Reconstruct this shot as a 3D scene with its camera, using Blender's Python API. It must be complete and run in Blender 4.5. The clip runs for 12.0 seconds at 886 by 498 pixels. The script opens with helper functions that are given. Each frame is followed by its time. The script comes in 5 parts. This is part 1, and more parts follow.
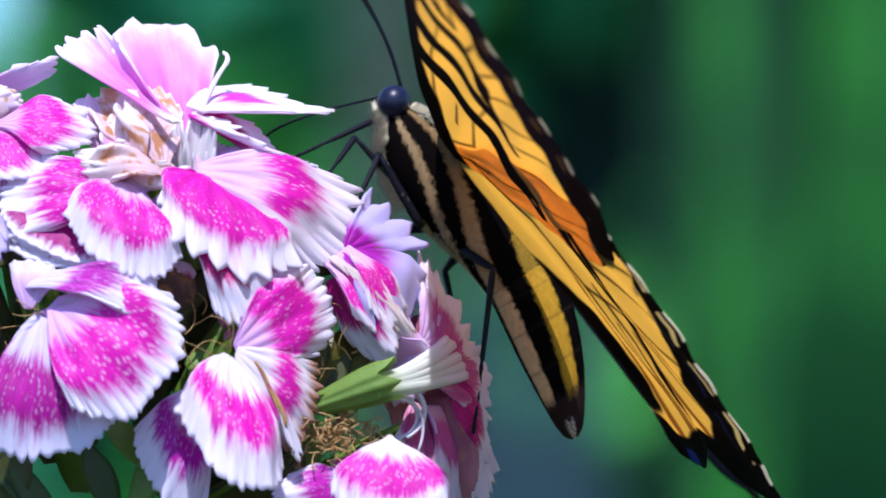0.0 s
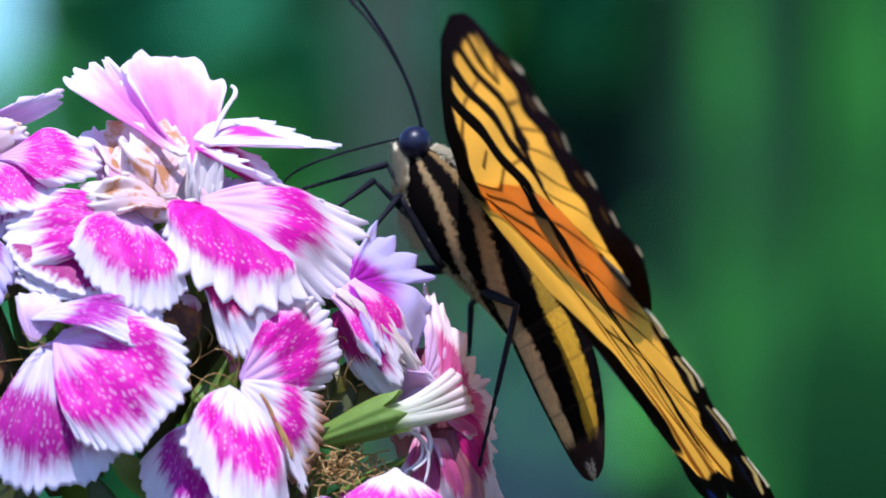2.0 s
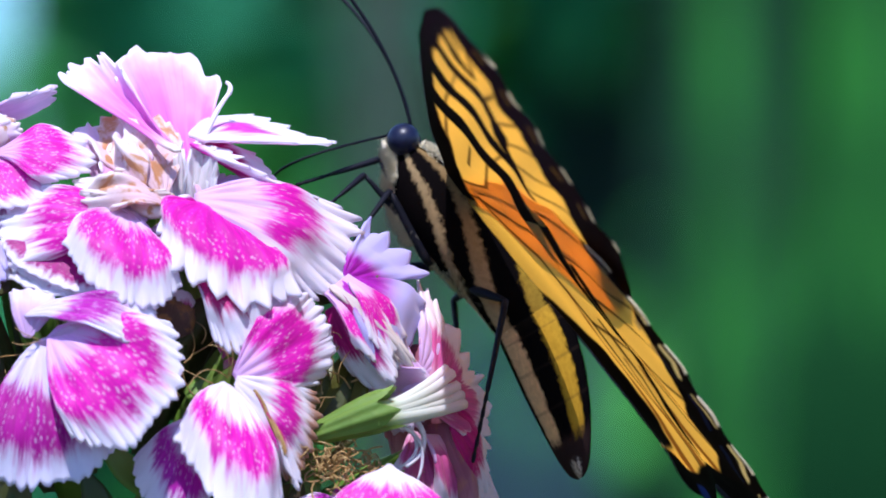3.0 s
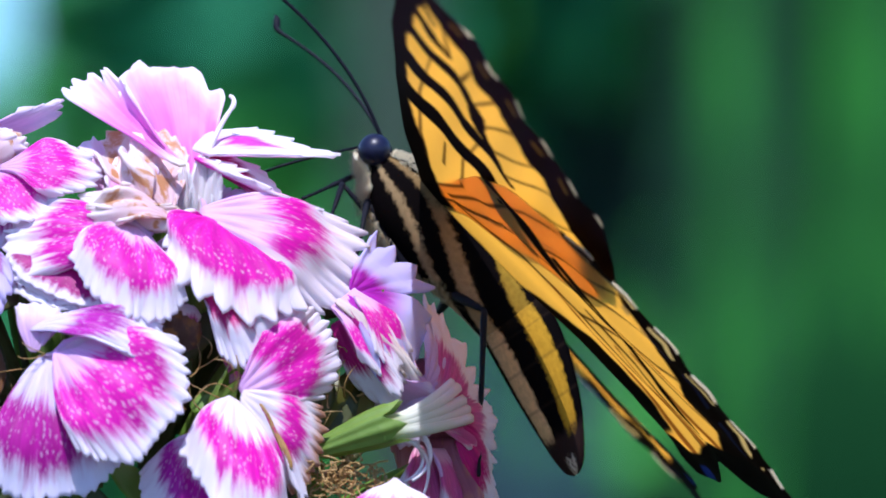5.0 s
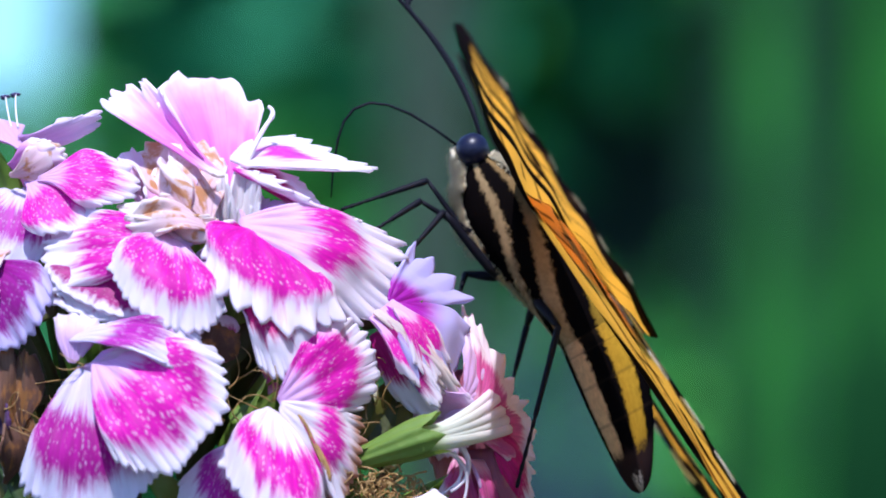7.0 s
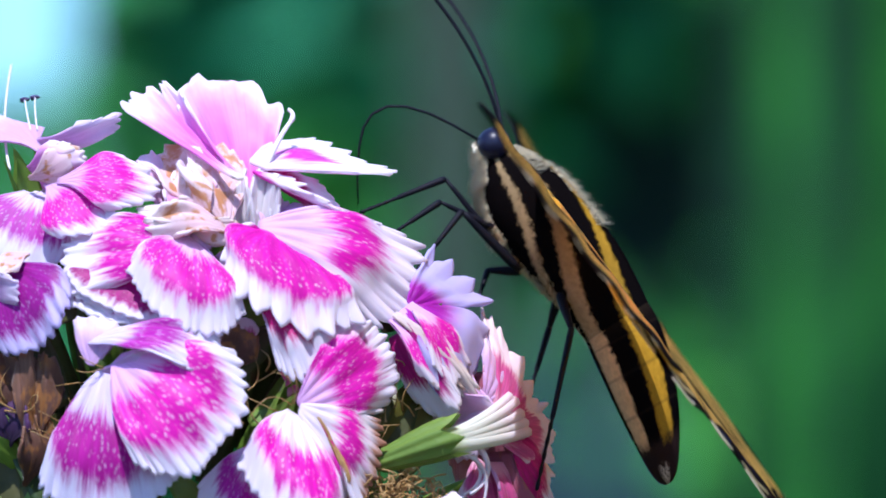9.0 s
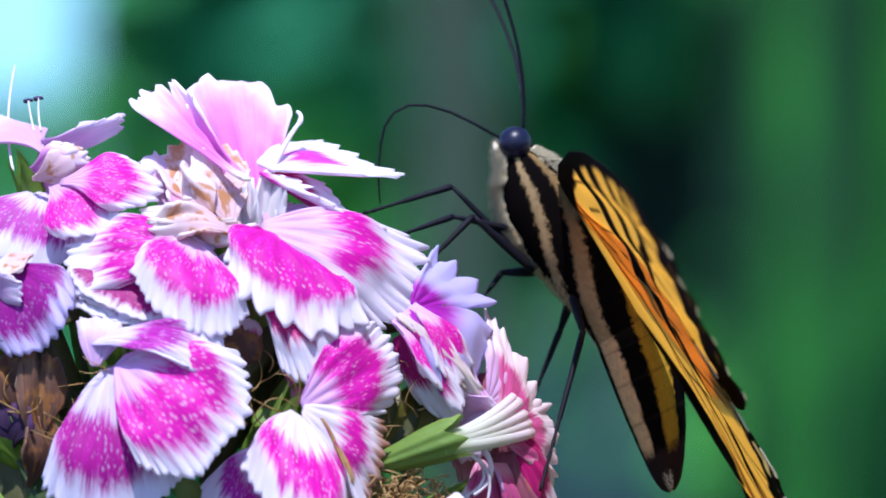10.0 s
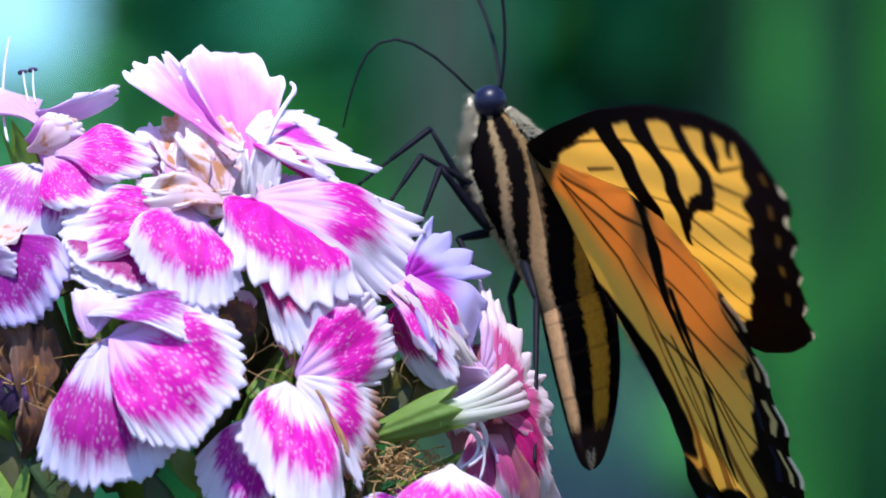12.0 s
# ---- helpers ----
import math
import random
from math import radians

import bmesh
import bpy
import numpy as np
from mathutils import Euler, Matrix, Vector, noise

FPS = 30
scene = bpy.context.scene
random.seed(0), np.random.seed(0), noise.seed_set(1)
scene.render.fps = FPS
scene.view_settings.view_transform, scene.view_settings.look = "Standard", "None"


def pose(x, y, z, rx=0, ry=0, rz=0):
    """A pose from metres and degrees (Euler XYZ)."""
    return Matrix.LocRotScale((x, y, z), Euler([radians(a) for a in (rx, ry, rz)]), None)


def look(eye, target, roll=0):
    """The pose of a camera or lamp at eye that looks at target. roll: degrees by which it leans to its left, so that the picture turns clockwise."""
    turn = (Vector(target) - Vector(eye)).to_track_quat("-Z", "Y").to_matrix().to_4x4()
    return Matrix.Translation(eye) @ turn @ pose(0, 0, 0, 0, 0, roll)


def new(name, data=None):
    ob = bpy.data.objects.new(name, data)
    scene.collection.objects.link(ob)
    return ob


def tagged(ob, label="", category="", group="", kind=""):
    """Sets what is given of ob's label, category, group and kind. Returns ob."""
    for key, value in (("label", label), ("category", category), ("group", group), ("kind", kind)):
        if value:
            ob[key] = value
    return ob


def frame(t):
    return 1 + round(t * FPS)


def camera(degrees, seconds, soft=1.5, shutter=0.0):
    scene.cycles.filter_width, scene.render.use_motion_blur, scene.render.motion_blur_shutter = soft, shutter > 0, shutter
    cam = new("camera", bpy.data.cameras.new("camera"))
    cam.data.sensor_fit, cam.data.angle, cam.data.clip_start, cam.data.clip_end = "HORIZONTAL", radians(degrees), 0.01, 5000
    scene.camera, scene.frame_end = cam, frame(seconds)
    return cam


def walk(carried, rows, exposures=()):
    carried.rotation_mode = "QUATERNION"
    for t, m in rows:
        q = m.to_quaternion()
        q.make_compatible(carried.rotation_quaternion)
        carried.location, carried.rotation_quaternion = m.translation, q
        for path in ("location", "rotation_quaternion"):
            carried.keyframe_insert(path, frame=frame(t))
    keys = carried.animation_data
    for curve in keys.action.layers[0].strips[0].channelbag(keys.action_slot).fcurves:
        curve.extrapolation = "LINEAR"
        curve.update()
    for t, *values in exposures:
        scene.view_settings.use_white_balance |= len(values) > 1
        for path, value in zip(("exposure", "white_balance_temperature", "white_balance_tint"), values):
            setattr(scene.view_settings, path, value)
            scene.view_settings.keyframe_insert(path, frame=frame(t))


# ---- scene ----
# ---- camera ----
cam = camera(5.367, 12.0, soft=1.8)
cam.data.dof.use_dof = True
cam.data.dof.focus_distance = 0.788
cam.data.dof.aperture_fstop = 35.0
cam.data.dof.aperture_blades = 0
EYE = (0.0, -0.8, 0.0)
# seconds, turn to the left and upwards in degrees
AIM = [(0, 0.0, 0.0), (0.5, -0.0045, 0.0319), (1, 0.0788, 0.1278), (1.5, 0.0069, 0.1678), (2, 0.0343, 0.1987),
       (2.5, 0.0034, 0.1713), (3, -0.0034, 0.1747), (3.2, -0.018, 0.173), (4.8, -0.022, 0.250), (5, 0.0325, 0.2603),
       (5.5, 0.0908, 0.3038), (6, 0.1028, 0.3391), (6.5, 0.2021, 0.298), (6.7, 0.257, 0.308), (8.5, 0.2843, 0.3631),
       (9, 0.3836, 0.3425), (9.5, 0.4624, 0.3477), (10, 0.4042, 0.3477), (10.5, 0.3562, 0.3631), (11, 0.3117, 0.3699),
       (11.5, 0.3665, 0.2586), (12, 0.3716, 0.1747)]
walk(cam, [(t, pose(*EYE, 90 + up, 0, left)) for t, left, up in AIM],
     exposures=[(0, 0.54, 5560, 20), (12, 0.54, 5560, 20)])

# ---- light ----
SUN_TO = Vector((-0.06, -0.46, 0.886)).normalized()
world = bpy.data.worlds.new("daylight")
scene.world = world
world.use_nodes = True
wn = world.node_tree
sky = wn.nodes.new("ShaderNodeTexSky")
sky.sky_type, sky.sun_disc = "NISHITA", False
sky.dust_density, sky.ozone_density = 0.2, 5.0
sky.sun_elevation = math.asin(SUN_TO.z)
sky.sun_rotation = math.atan2(SUN_TO.x, SUN_TO.y)
wn.links.new(sky.outputs[0], wn.nodes["Background"].inputs[0])
wn.nodes["Background"].inputs[1].default_value = 0.15
sun = new("sun", bpy.data.lights.new("sun", "SUN"))
sun.data.energy, sun.data.angle, sun.data.color = 4.5, radians(0.6), (1.0, 0.96, 0.88)
sun.matrix_world = look(SUN_TO * 3, (0, 0, 0))

# ---- small tools; lengths in millimetres on the plane through the insect, v up from the middle ----
MM = 0.001


def place(u, v, d):
    """Metres, from u and v as they are seen at the insect's distance, and d behind it."""
    k = (800.0 + d) / 800.0
    return Vector((u * k, d, v * k)) * MM


def smooth(a, b, x):
    t = np.clip((x - a) / (b - a), 0, 1)
    return t * t * (3 - 2 * t)


def mesh_of(name, verts, faces, uvs=None, mats=(), mat_index=None, colours=None, flat=False):
    me = bpy.data.meshes.new(name)
    me.from_pydata([tuple(v) for v in verts], [], [tuple(f) for f in faces])
    if uvs is not None:
        layer = me.uv_layers.new(name="UVMap")
        loops = np.zeros(len(me.loops), dtype=np.int32)
        me.loops.foreach_get("vertex_index", loops)
        layer.data.foreach_set("uv", np.asarray(uvs, dtype=np.float32)[loops].ravel())
    if colours is not None:
        att = me.color_attributes.new("pattern", "FLOAT_COLOR", "POINT")
        rgba = np.ones((len(verts), 4), dtype=np.float32)
        rgba[:, :3] = colours
        att.data.foreach_set("color", rgba.ravel())
    for m in mats:
        me.materials.append(m)
    if mat_index is not None:
        me.polygons.foreach_set("material_index", np.asarray(mat_index, dtype=np.int32))
    if not flat:
        me.polygons.foreach_set("use_smooth", np.ones(len(me.polygons), dtype=bool))
    me.validate()
    me.update()
    return me


WORLDS = {}


def part(name, me, parent=None, m=None, label=""):
    """Links a mesh (or None for an Empty) at the world pose m, under parent."""
    ob = new(name, me)
    m = m or Matrix.Identity(4)
    WORLDS[ob] = m
    if parent is not None:
        ob.parent = parent
        ob.matrix_basis = WORLDS[parent].inverted() @ m
    else:
        ob.matrix_basis = m
    if label:
        tagged(ob, label)
    return ob


def grid_faces(n, m, base=0, closed=False):
    """Faces of n rows of m points."""
    out = []
    for i in range(n - 1):
        for j in range(m if closed else m - 1):
            k = (j + 1) % m
            out.append((base + i * m + j, base + i * m + k, base + (i + 1) * m + k, base + (i + 1) * m + j))
    return out


def loft(rings, cap=True):
    """rings: arrays (k, 3) of one size, joined into a tube."""
    k = len(rings[0])
    verts = np.concatenate(rings)
    faces = grid_faces(len(rings), k, closed=True)
    if cap:
        faces.append(tuple(range(k))[::-1])
        faces.append(tuple(range((len(rings) - 1) * k, len(rings) * k)))
    return verts, faces


def tube(points, radii, k=8):
    """A round tube along points."""
    pts = [Vector(p) for p in points]
    rings = []
    side = None
    for i, p in enumerate(pts):
        d = (pts[min(i + 1, len(pts) - 1)] - pts[max(i - 1, 0)]).normalized()
        if side is None:
            side = d.orthogonal().normalized()
        side = (side - d * side.dot(d)).normalized()
        up = d.cross(side)
        r = radii[i] if hasattr(radii, "__len__") else radii
        rings.append(np.array([p + (side * math.cos(a) + up * math.sin(a)) * r
                               for a in np.linspace(0, 2 * math.pi, k, endpoint=False)]))
    return loft(rings)


def bend(p0, p1, p2, n=12):
    """Points on a quadratic curve."""
    a, b, c = Vector(p0), Vector(p1), Vector(p2)
    return [a * (1 - t) ** 2 + b * 2 * t * (1 - t) + c * t * t for t in np.linspace(0, 1, n)]


def joined(pieces):
    """One list of verts and faces out of several."""
    verts, faces, base = [], [], 0
    for v, f in pieces:
        verts.append(np.asarray(v))
        faces += [tuple(i + base for i in q) for q in f]
        base += len(v)
    return np.concatenate(verts), faces


# ---- materials ----
class Nodes:
    def __init__(self, name):
        self.mat = bpy.data.materials.new(name)
        self.mat.use_nodes = True
        self.tree = self.mat.node_tree
        self.bsdf = self.tree.nodes["Principled BSDF"]
        self.out = self.tree.nodes["Material Output"]

    def node(self, kind, **values):
        n = self.tree.nodes.new(kind)
        for key, v in values.items():
            setattr(n, key, v)
        return n

    def link(self, a, b):
        if hasattr(a, "is_output"):
            self.tree.links.new(a, b)
        else:
            b.default_value = a

    def math(self, op, a, b=0.0, c=0.0):
        n = self.node("ShaderNodeMath", operation=op)
        for s, v in zip(n.inputs, (a, b, c)):
            self.link(v, s)
        return n.outputs[0]

    def step(self, x, lo, hi):
        n = self.node("ShaderNodeMapRange", interpolation_type="SMOOTHSTEP")
        for s, v in zip(n.inputs, (x, lo, hi, 0.0, 1.0)):
            self.link(v, s)
        return n.outputs[0]

    def mix(self, f, a, b):
        n = self.node("ShaderNodeMix", data_type="RGBA")
        self.link(f, n.inputs[0])
        self.link(a if hasattr(a, "is_output") else (*a, 1), n.inputs[6])
        self.link(b if hasattr(b, "is_output") else (*b, 1), n.inputs[7])
        return n.outputs[2]

    def noise(self, vec, scale, detail=3.0, rough=0.55):
        n = self.node("ShaderNodeTexNoise")
        if vec is not None:
            self.link(vec, n.inputs["Vector"])
        n.inputs["Scale"].default_value = scale
        n.inputs["Detail"].default_value = detail
        n.inputs["Roughness"].default_value = rough
        return n.outputs[0]

    def coords(self, which="Object"):
        return self.node("ShaderNodeTexCoord").outputs[which]

    def random(self):
        return self.node("ShaderNodeObjectInfo").outputs["Random"]

    def uv(self):
        s = self.node("ShaderNodeSeparateXYZ")
        self.link(self.coords("UV"), s.inputs[0])
        return s.outputs[0], s.outputs[1]

    def vec(self, x, y, z=0.0):
        n = self.node("ShaderNodeCombineXYZ")
        for s, v in zip(n.inputs, (x, y, z)):
            self.link(v, s)
        return n.outputs[0]

    def bump(self, h, strength=0.3, dist=0.0002):
        n = self.node("ShaderNodeBump")
        n.inputs["Strength"].default_value = strength
        n.inputs["Distance"].default_value = dist
        self.link(h, n.inputs["Height"])
        self.link(n.outputs[0], self.bsdf.inputs["Normal"])
        return n.outputs[0]

    def finish(self, colour, rough=0.6, metal=0.0, thin=0.0, thin_colour=None, spec=0.4, sheen=0.0):
        self.link(colour if hasattr(colour, "is_output") else (*colour, 1), self.bsdf.inputs["Base Color"])
        self.link(rough, self.bsdf.inputs["Roughness"])
        self.bsdf.inputs["Metallic"].default_value = metal
        self.bsdf.inputs["Specular IOR Level"].default_value = spec
        self.bsdf.inputs["Sheen Weight"].default_value = sheen
        if thin:
            tr = self.node("ShaderNodeBsdfTranslucent")
            tc = thin_colour if thin_colour is not None else colour
            self.link(tc if hasattr(tc, "is_output") else (*tc, 1), tr.inputs[0])
            mx = self.node("ShaderNodeMixShader")
            mx.inputs[0].default_value = thin
            self.link(self.bsdf.outputs[0], mx.inputs[1])
            self.link(tr.outputs[0], mx.inputs[2])
            self.link(mx.outputs[0], self.out.inputs[0])
        return self.mat


WHITE = (0.88, 0.82, 0.91)


def petal_paint(name, blotch, throat, margin=WHITE, lo=0.34, hi=0.77, dots=1.1, side=0.90, edge_brown=0.0):
    """Petal: pale veined throat, ragged speckled blotch, pale toothed margin."""
    n = Nodes(name)
    u, v = n.uv()
    rnd = n.math("MULTIPLY", n.random(), 37.0)
    cu = n.math("SUBTRACT", u, 0.5)
    au = n.math("MULTIPLY", n.math("ABSOLUTE", cu), 2.0)
    rays = n.noise(n.vec(n.math("MULTIPLY", u, 26.0), n.math("MULTIPLY", v, 2.2), rnd), 1.0, 4.0, 0.6)
    wob = n.math("MULTIPLY", n.math("SUBTRACT", rays, 0.5), 0.46)
    big = n.noise(n.vec(n.math("MULTIPLY", u, 3.0), n.math("MULTIPLY", v, 3.0), rnd), 1.0, 2.0)
    vv = n.math("ADD", n.math("ADD", v, wob), n.math("MULTIPLY", n.math("SUBTRACT", big, 0.5), 0.16))
    inner = n.step(vv, lo - 0.08, lo + 0.10)
    bow = n.math("MULTIPLY_ADD", n.math("MULTIPLY", au, au), 0.16, vv)
    outer = n.step(bow, hi - 0.08, hi + 0.12)
    flank = n.step(n.math("ADD", au, wob), side, side + 0.22)
    mask = n.math("MULTIPLY", n.math("MULTIPLY", inner, n.math("SUBTRACT", 1.0, outer)), n.math("SUBTRACT", 1.0, flank))
    vor = n.node("ShaderNodeTexVoronoi")
    n.link(n.vec(n.math("MULTIPLY_ADD", big, 3.0, n.math("MULTIPLY", u, 36.0)), n.math("MULTIPLY_ADD", rays, 2.5, n.math("MULTIPLY", v, 17.0)), rnd), vor.inputs["Vector"])
    vor.inputs["Scale"].default_value = 1.0
    spot = n.math("SUBTRACT", 1.0, n.step(vor.outputs["Distance"], 0.10, 0.50))
    few = n.step(n.noise(n.vec(n.math("MULTIPLY", u, 9.0), n.math("MULTIPLY", v, 8.0), rnd), 1.0), 0.38, 0.56)
    spot = n.math("MULTIPLY", n.math("MULTIPLY", spot, few), 0.42 * dots)
    mask = n.math("MULTIPLY", mask, n.math("SUBTRACT", 1.0, spot))
    vein = n.noise(n.vec(n.math("MULTIPLY", u, 46.0), n.math("MULTIPLY", v, 0.9), rnd), 1.0, 2.0)
    thr = n.mix(n.math("MULTIPLY", n.step(vein, 0.52, 0.66), 0.55), throat, (throat[0] * 0.80, throat[1] * 0.66, throat[2] * 0.84))
    ground = n.mix(n.step(v, 0.28, 0.66), thr, margin)
    deep = n.mix(n.step(rays, 0.35, 0.7), tuple(c * 0.72 for c in blotch), blotch)
    col = n.mix(mask, ground, deep)
    if edge_brown:
        dry = n.math("MULTIPLY", n.step(n.math("ADD", v, n.math("MULTIPLY", wob, 0.5)), 0.86, 0.97), edge_brown)
        col = n.mix(dry, col, (0.42, 0.16, 0.05))
    n.bump(n.math("ADD", vein, n.math("MULTIPLY", rays, 0.5)), 0.20, 0.00012)
    return n.finish(col, 0.5, thin=0.42, spec=0.35, sheen=0.15)


def plain_petal(name, inner, outer, brown=0.0, base=None, rim=None):
    """Petal without a blotch: washed colour, fine veins, dry edges where it is withered."""
    n = Nodes(name)
    u, v = n.uv()
    rnd = n.math("MULTIPLY", n.random(), 31.0)
    vein = n.noise(n.vec(n.math("MULTIPLY", u, 40.0), n.math("MULTIPLY", v, 1.2), rnd), 1.0, 3.0)
    big = n.noise(n.vec(n.math("MULTIPLY", u, 4.0), n.math("MULTIPLY", v, 4.0), rnd), 1.0, 4.0)
    f = n.step(n.math("ADD", v, n.math("MULTIPLY", n.math("SUBTRACT", big, 0.5), 0.5)), 0.45, 1.0)
    col = n.mix(f, inner, outer)
    col = n.mix(n.math("MULTIPLY", n.step(vein, 0.5, 0.68), 0.35), col, tuple(c * 0.75 for c in inner))
    if base:
        col = n.mix(n.step(v, 0.0, 0.34), base, col)
    if rim:
        side = n.math("MULTIPLY", n.math("ABSOLUTE", n.math("SUBTRACT", u, 0.5)), 2.0)
        col = n.mix(n.step(n.math("MULTIPLY_ADD", big, 0.30, n.math("MULTIPLY_ADD", side, 0.10, n.math("SUBTRACT", v, 0.16))), 0.80, 1.10), col, rim)
    if brown:
        col = n.mix(n.math("MULTIPLY", n.step(big, 0.50, 0.64), brown), col, (0.58, 0.24, 0.04))
    n.bump(n.math("ADD", vein, big), 0.16, 0.00015)
    return n.finish(col, 0.5, thin=0.42, spec=0.3, sheen=0.15)


def leaf_paint(name, a, b, thin=0.25, rough=0.45, scale=400.0, patch=0.12, spec=0.4):
    n = Nodes(name)
    co = n.coords()
    big = n.noise(co, scale * patch, 3.0)
    fine = n.noise(co, scale, 4.0)
    col = n.mix(n.step(big, 0.35, 0.65), a, b)
    col = n.mix(n.math("MULTIPLY", n.step(fine, 0.5, 0.75), 0.4), col, tuple(c * 0.55 for c in a))
    col = n.mix(n.math("MULTIPLY", n.random(), 0.4), col, b)
    n.bump(fine, 0.3, 0.0004)
    return n.finish(col, rough, thin=thin, spec=spec)


MAGENTA = (0.88, 0.004, 0.50)
M_BRIGHT = petal_paint("petal_magenta_white", MAGENTA, (0.88, 0.82, 0.90))
M_SPECK = petal_paint("petal_broad_blotch", MAGENTA, (0.86, 0.62, 0.86), lo=0.22, hi=0.78, side=0.86)
M_CRIMEDGE = petal_paint("petal_crimson_white_edge", (0.66, 0.003, 0.22), (0.50, 0.01, 0.16), lo=0.02, hi=0.70, dots=0.6, side=0.95)
M_LILACTHROAT = petal_paint("petal_lilac_throat", MAGENTA, (0.82, 0.54, 0.90), lo=0.44, hi=0.76, side=0.58)
M_FROMBASE = petal_paint("petal_blotched_from_base", MAGENTA, (0.84, 0.10, 0.60), lo=0.02, hi=0.80, side=0.90)
# purple-red blotch, its colour darkened partly to carry the petal's shade
M_PURPLE_SHADE = petal_paint("petal_purple_red_shade", (0.56, 0.004, 0.36), (0.78, 0.70, 0.90), (0.80, 0.76, 0.92), lo=0.36, hi=0.84, dots=0.9, side=1.0)
# violet petal darkened and blued in colour to look shaded
M_SHADED_VIOLET = petal_paint("petal_shaded_violet", (0.40, 0.005, 0.32), (0.42, 0.01, 0.34), (0.60, 0.52, 0.80), lo=0.02, hi=0.82, dots=0.8)
M_RIM = petal_paint("petal_white_rim", (0.84, 0.02, 0.55), (0.84, 0.10, 0.60), lo=0.02, hi=0.42, side=0.80, dots=0.4)
M_WIDE = petal_paint("petal_wide_blotch", MAGENTA, (0.84, 0.52, 0.84), lo=0.30, hi=0.84, side=0.94)
M_DEEP = petal_paint("petal_crimson_white", (0.62, 0.003, 0.22), (0.62, 0.01, 0.26), lo=0.05, hi=0.56, dots=0.5)
M_CRIMSON = petal_paint("petal_crimson_thin_edge", (0.52, 0.003, 0.25), (0.50, 0.006, 0.26), lo=0.02, hi=0.80, dots=0.4)
M_VIOLET = petal_paint("petal_violet", (0.60, 0.01, 0.48), (0.78, 0.70, 0.90), (0.84, 0.80, 0.93), lo=0.36, hi=0.74, dots=0.8)
M_DRYEDGE = petal_paint("petal_dry_edge", MAGENTA, (0.84, 0.76, 0.84), lo=0.48, hi=0.80, edge_brown=0.9)
M_PINK = plain_petal("petal_pink", (0.86, 0.34, 0.76), (0.90, 0.70, 0.88), rim=(0.93, 0.86, 0.93))
M_STREAK = petal_paint("petal_white_streak", (0.84, 0.06, 0.60), (0.90, 0.80, 0.90), (0.92, 0.88, 0.94), lo=0.26, hi=0.66, side=0.22, dots=0.3)
M_CLAW = plain_petal("petal_pink_cream_base", (0.86, 0.26, 0.72), (0.88, 0.42, 0.80), base=(0.86, 0.84, 0.74), rim=(0.94, 0.88, 0.94))
M_BROWN = plain_petal("petal_dead_brown", (0.13, 0.06, 0.04), (0.26, 0.13, 0.08), 0.5)
M_DUSK = plain_petal("petal_dead_violet", (0.04, 0.015, 0.06), (0.11, 0.04, 0.13))
M_UNDER = plain_petal("petal_underside", (0.74, 0.48, 0.76), (0.84, 0.74, 0.88))
M_ROSE = petal_paint("petal_rose", (0.74, 0.11, 0.36), (0.82, 0.44, 0.58), (0.90, 0.78, 0.84), lo=0.16, hi=0.68, dots=0.3)
# lilac margin deepened in colour for the shade on these petals
M_SHADED_LILAC = petal_paint("petal_shaded_lilac", (0.50, 0.01, 0.50), (0.52, 0.05, 0.54), (0.58, 0.54, 0.90), lo=0.02, hi=0.40, dots=0.5)
M_WILT = plain_petal("petal_withered", (0.86, 0.62, 0.66), (0.92, 0.84, 0.82), 0.85)
M_CREAM = plain_petal("petal_tube", (0.86, 0.80, 0.76), (0.92, 0.88, 0.90), base=(0.74, 0.68, 0.40))
M_STRAP = plain_petal("petal_strap", (0.80, 0.82, 0.72), (0.88, 0.76, 0.82), base=(0.34, 0.48, 0.10))
M_DUSKROSE = plain_petal("petal_dusky_rose", (0.36, 0.10, 0.15), (0.56, 0.26, 0.30), 0.3)
M_ROLL = plain_petal("petal_rolled_edge", (0.78, 0.68, 0.66), (0.86, 0.78, 0.74), 0.25)
M_OLIVE = leaf_paint("bract_yellowing", (0.085, 0.095, 0.014), (0.17, 0.13, 0.02), scale=700)
M_CALYX = leaf_paint("calyx_green", (0.09, 0.19, 0.02), (0.28, 0.42, 0.06), scale=900)
M_FRESH = leaf_paint("calyx_fresh_green", (0.11, 0.20, 0.025), (0.25, 0.36, 0.07), scale=900)
M_BRACT = leaf_paint("bract_olive", (0.055, 0.068, 0.018), (0.12, 0.11, 0.032), scale=700)
M_LEAF = leaf_paint("leaf_green", (0.022, 0.050, 0.010), (0.055, 0.10, 0.018))
M_STRAW = leaf_paint("dry_straw", (0.34, 0.18, 0.05), (0.52, 0.34, 0.13), scale=1500)
M_STAMEN = leaf_paint("stamen_white", (0.80, 0.72, 0.80), (0.86, 0.80, 0.84), rough=0.5)

# ---- ground ----
n = Nodes("garden_soil")
co = n.coords()
soil = n.mix(n.step(n.noise(co, 9.0, 6.0), 0.4, 0.62), (0.045, 0.032, 0.020), (0.035, 0.075, 0.018))
n.bump(n.noise(co, 60.0, 5.0), 0.6, 0.01)
M_SOIL = n.finish(soil, 0.95)
GROUND = -0.46
me = mesh_of("ground", [(-400, -400, GROUND), (400, -400, GROUND), (400, 400, GROUND), (-400, 400, GROUND)], [(0, 1, 2, 3)], mats=[M_SOIL])
tagged(part("ground", me), "dark garden soil with low green growth", "ground", kind="structure")


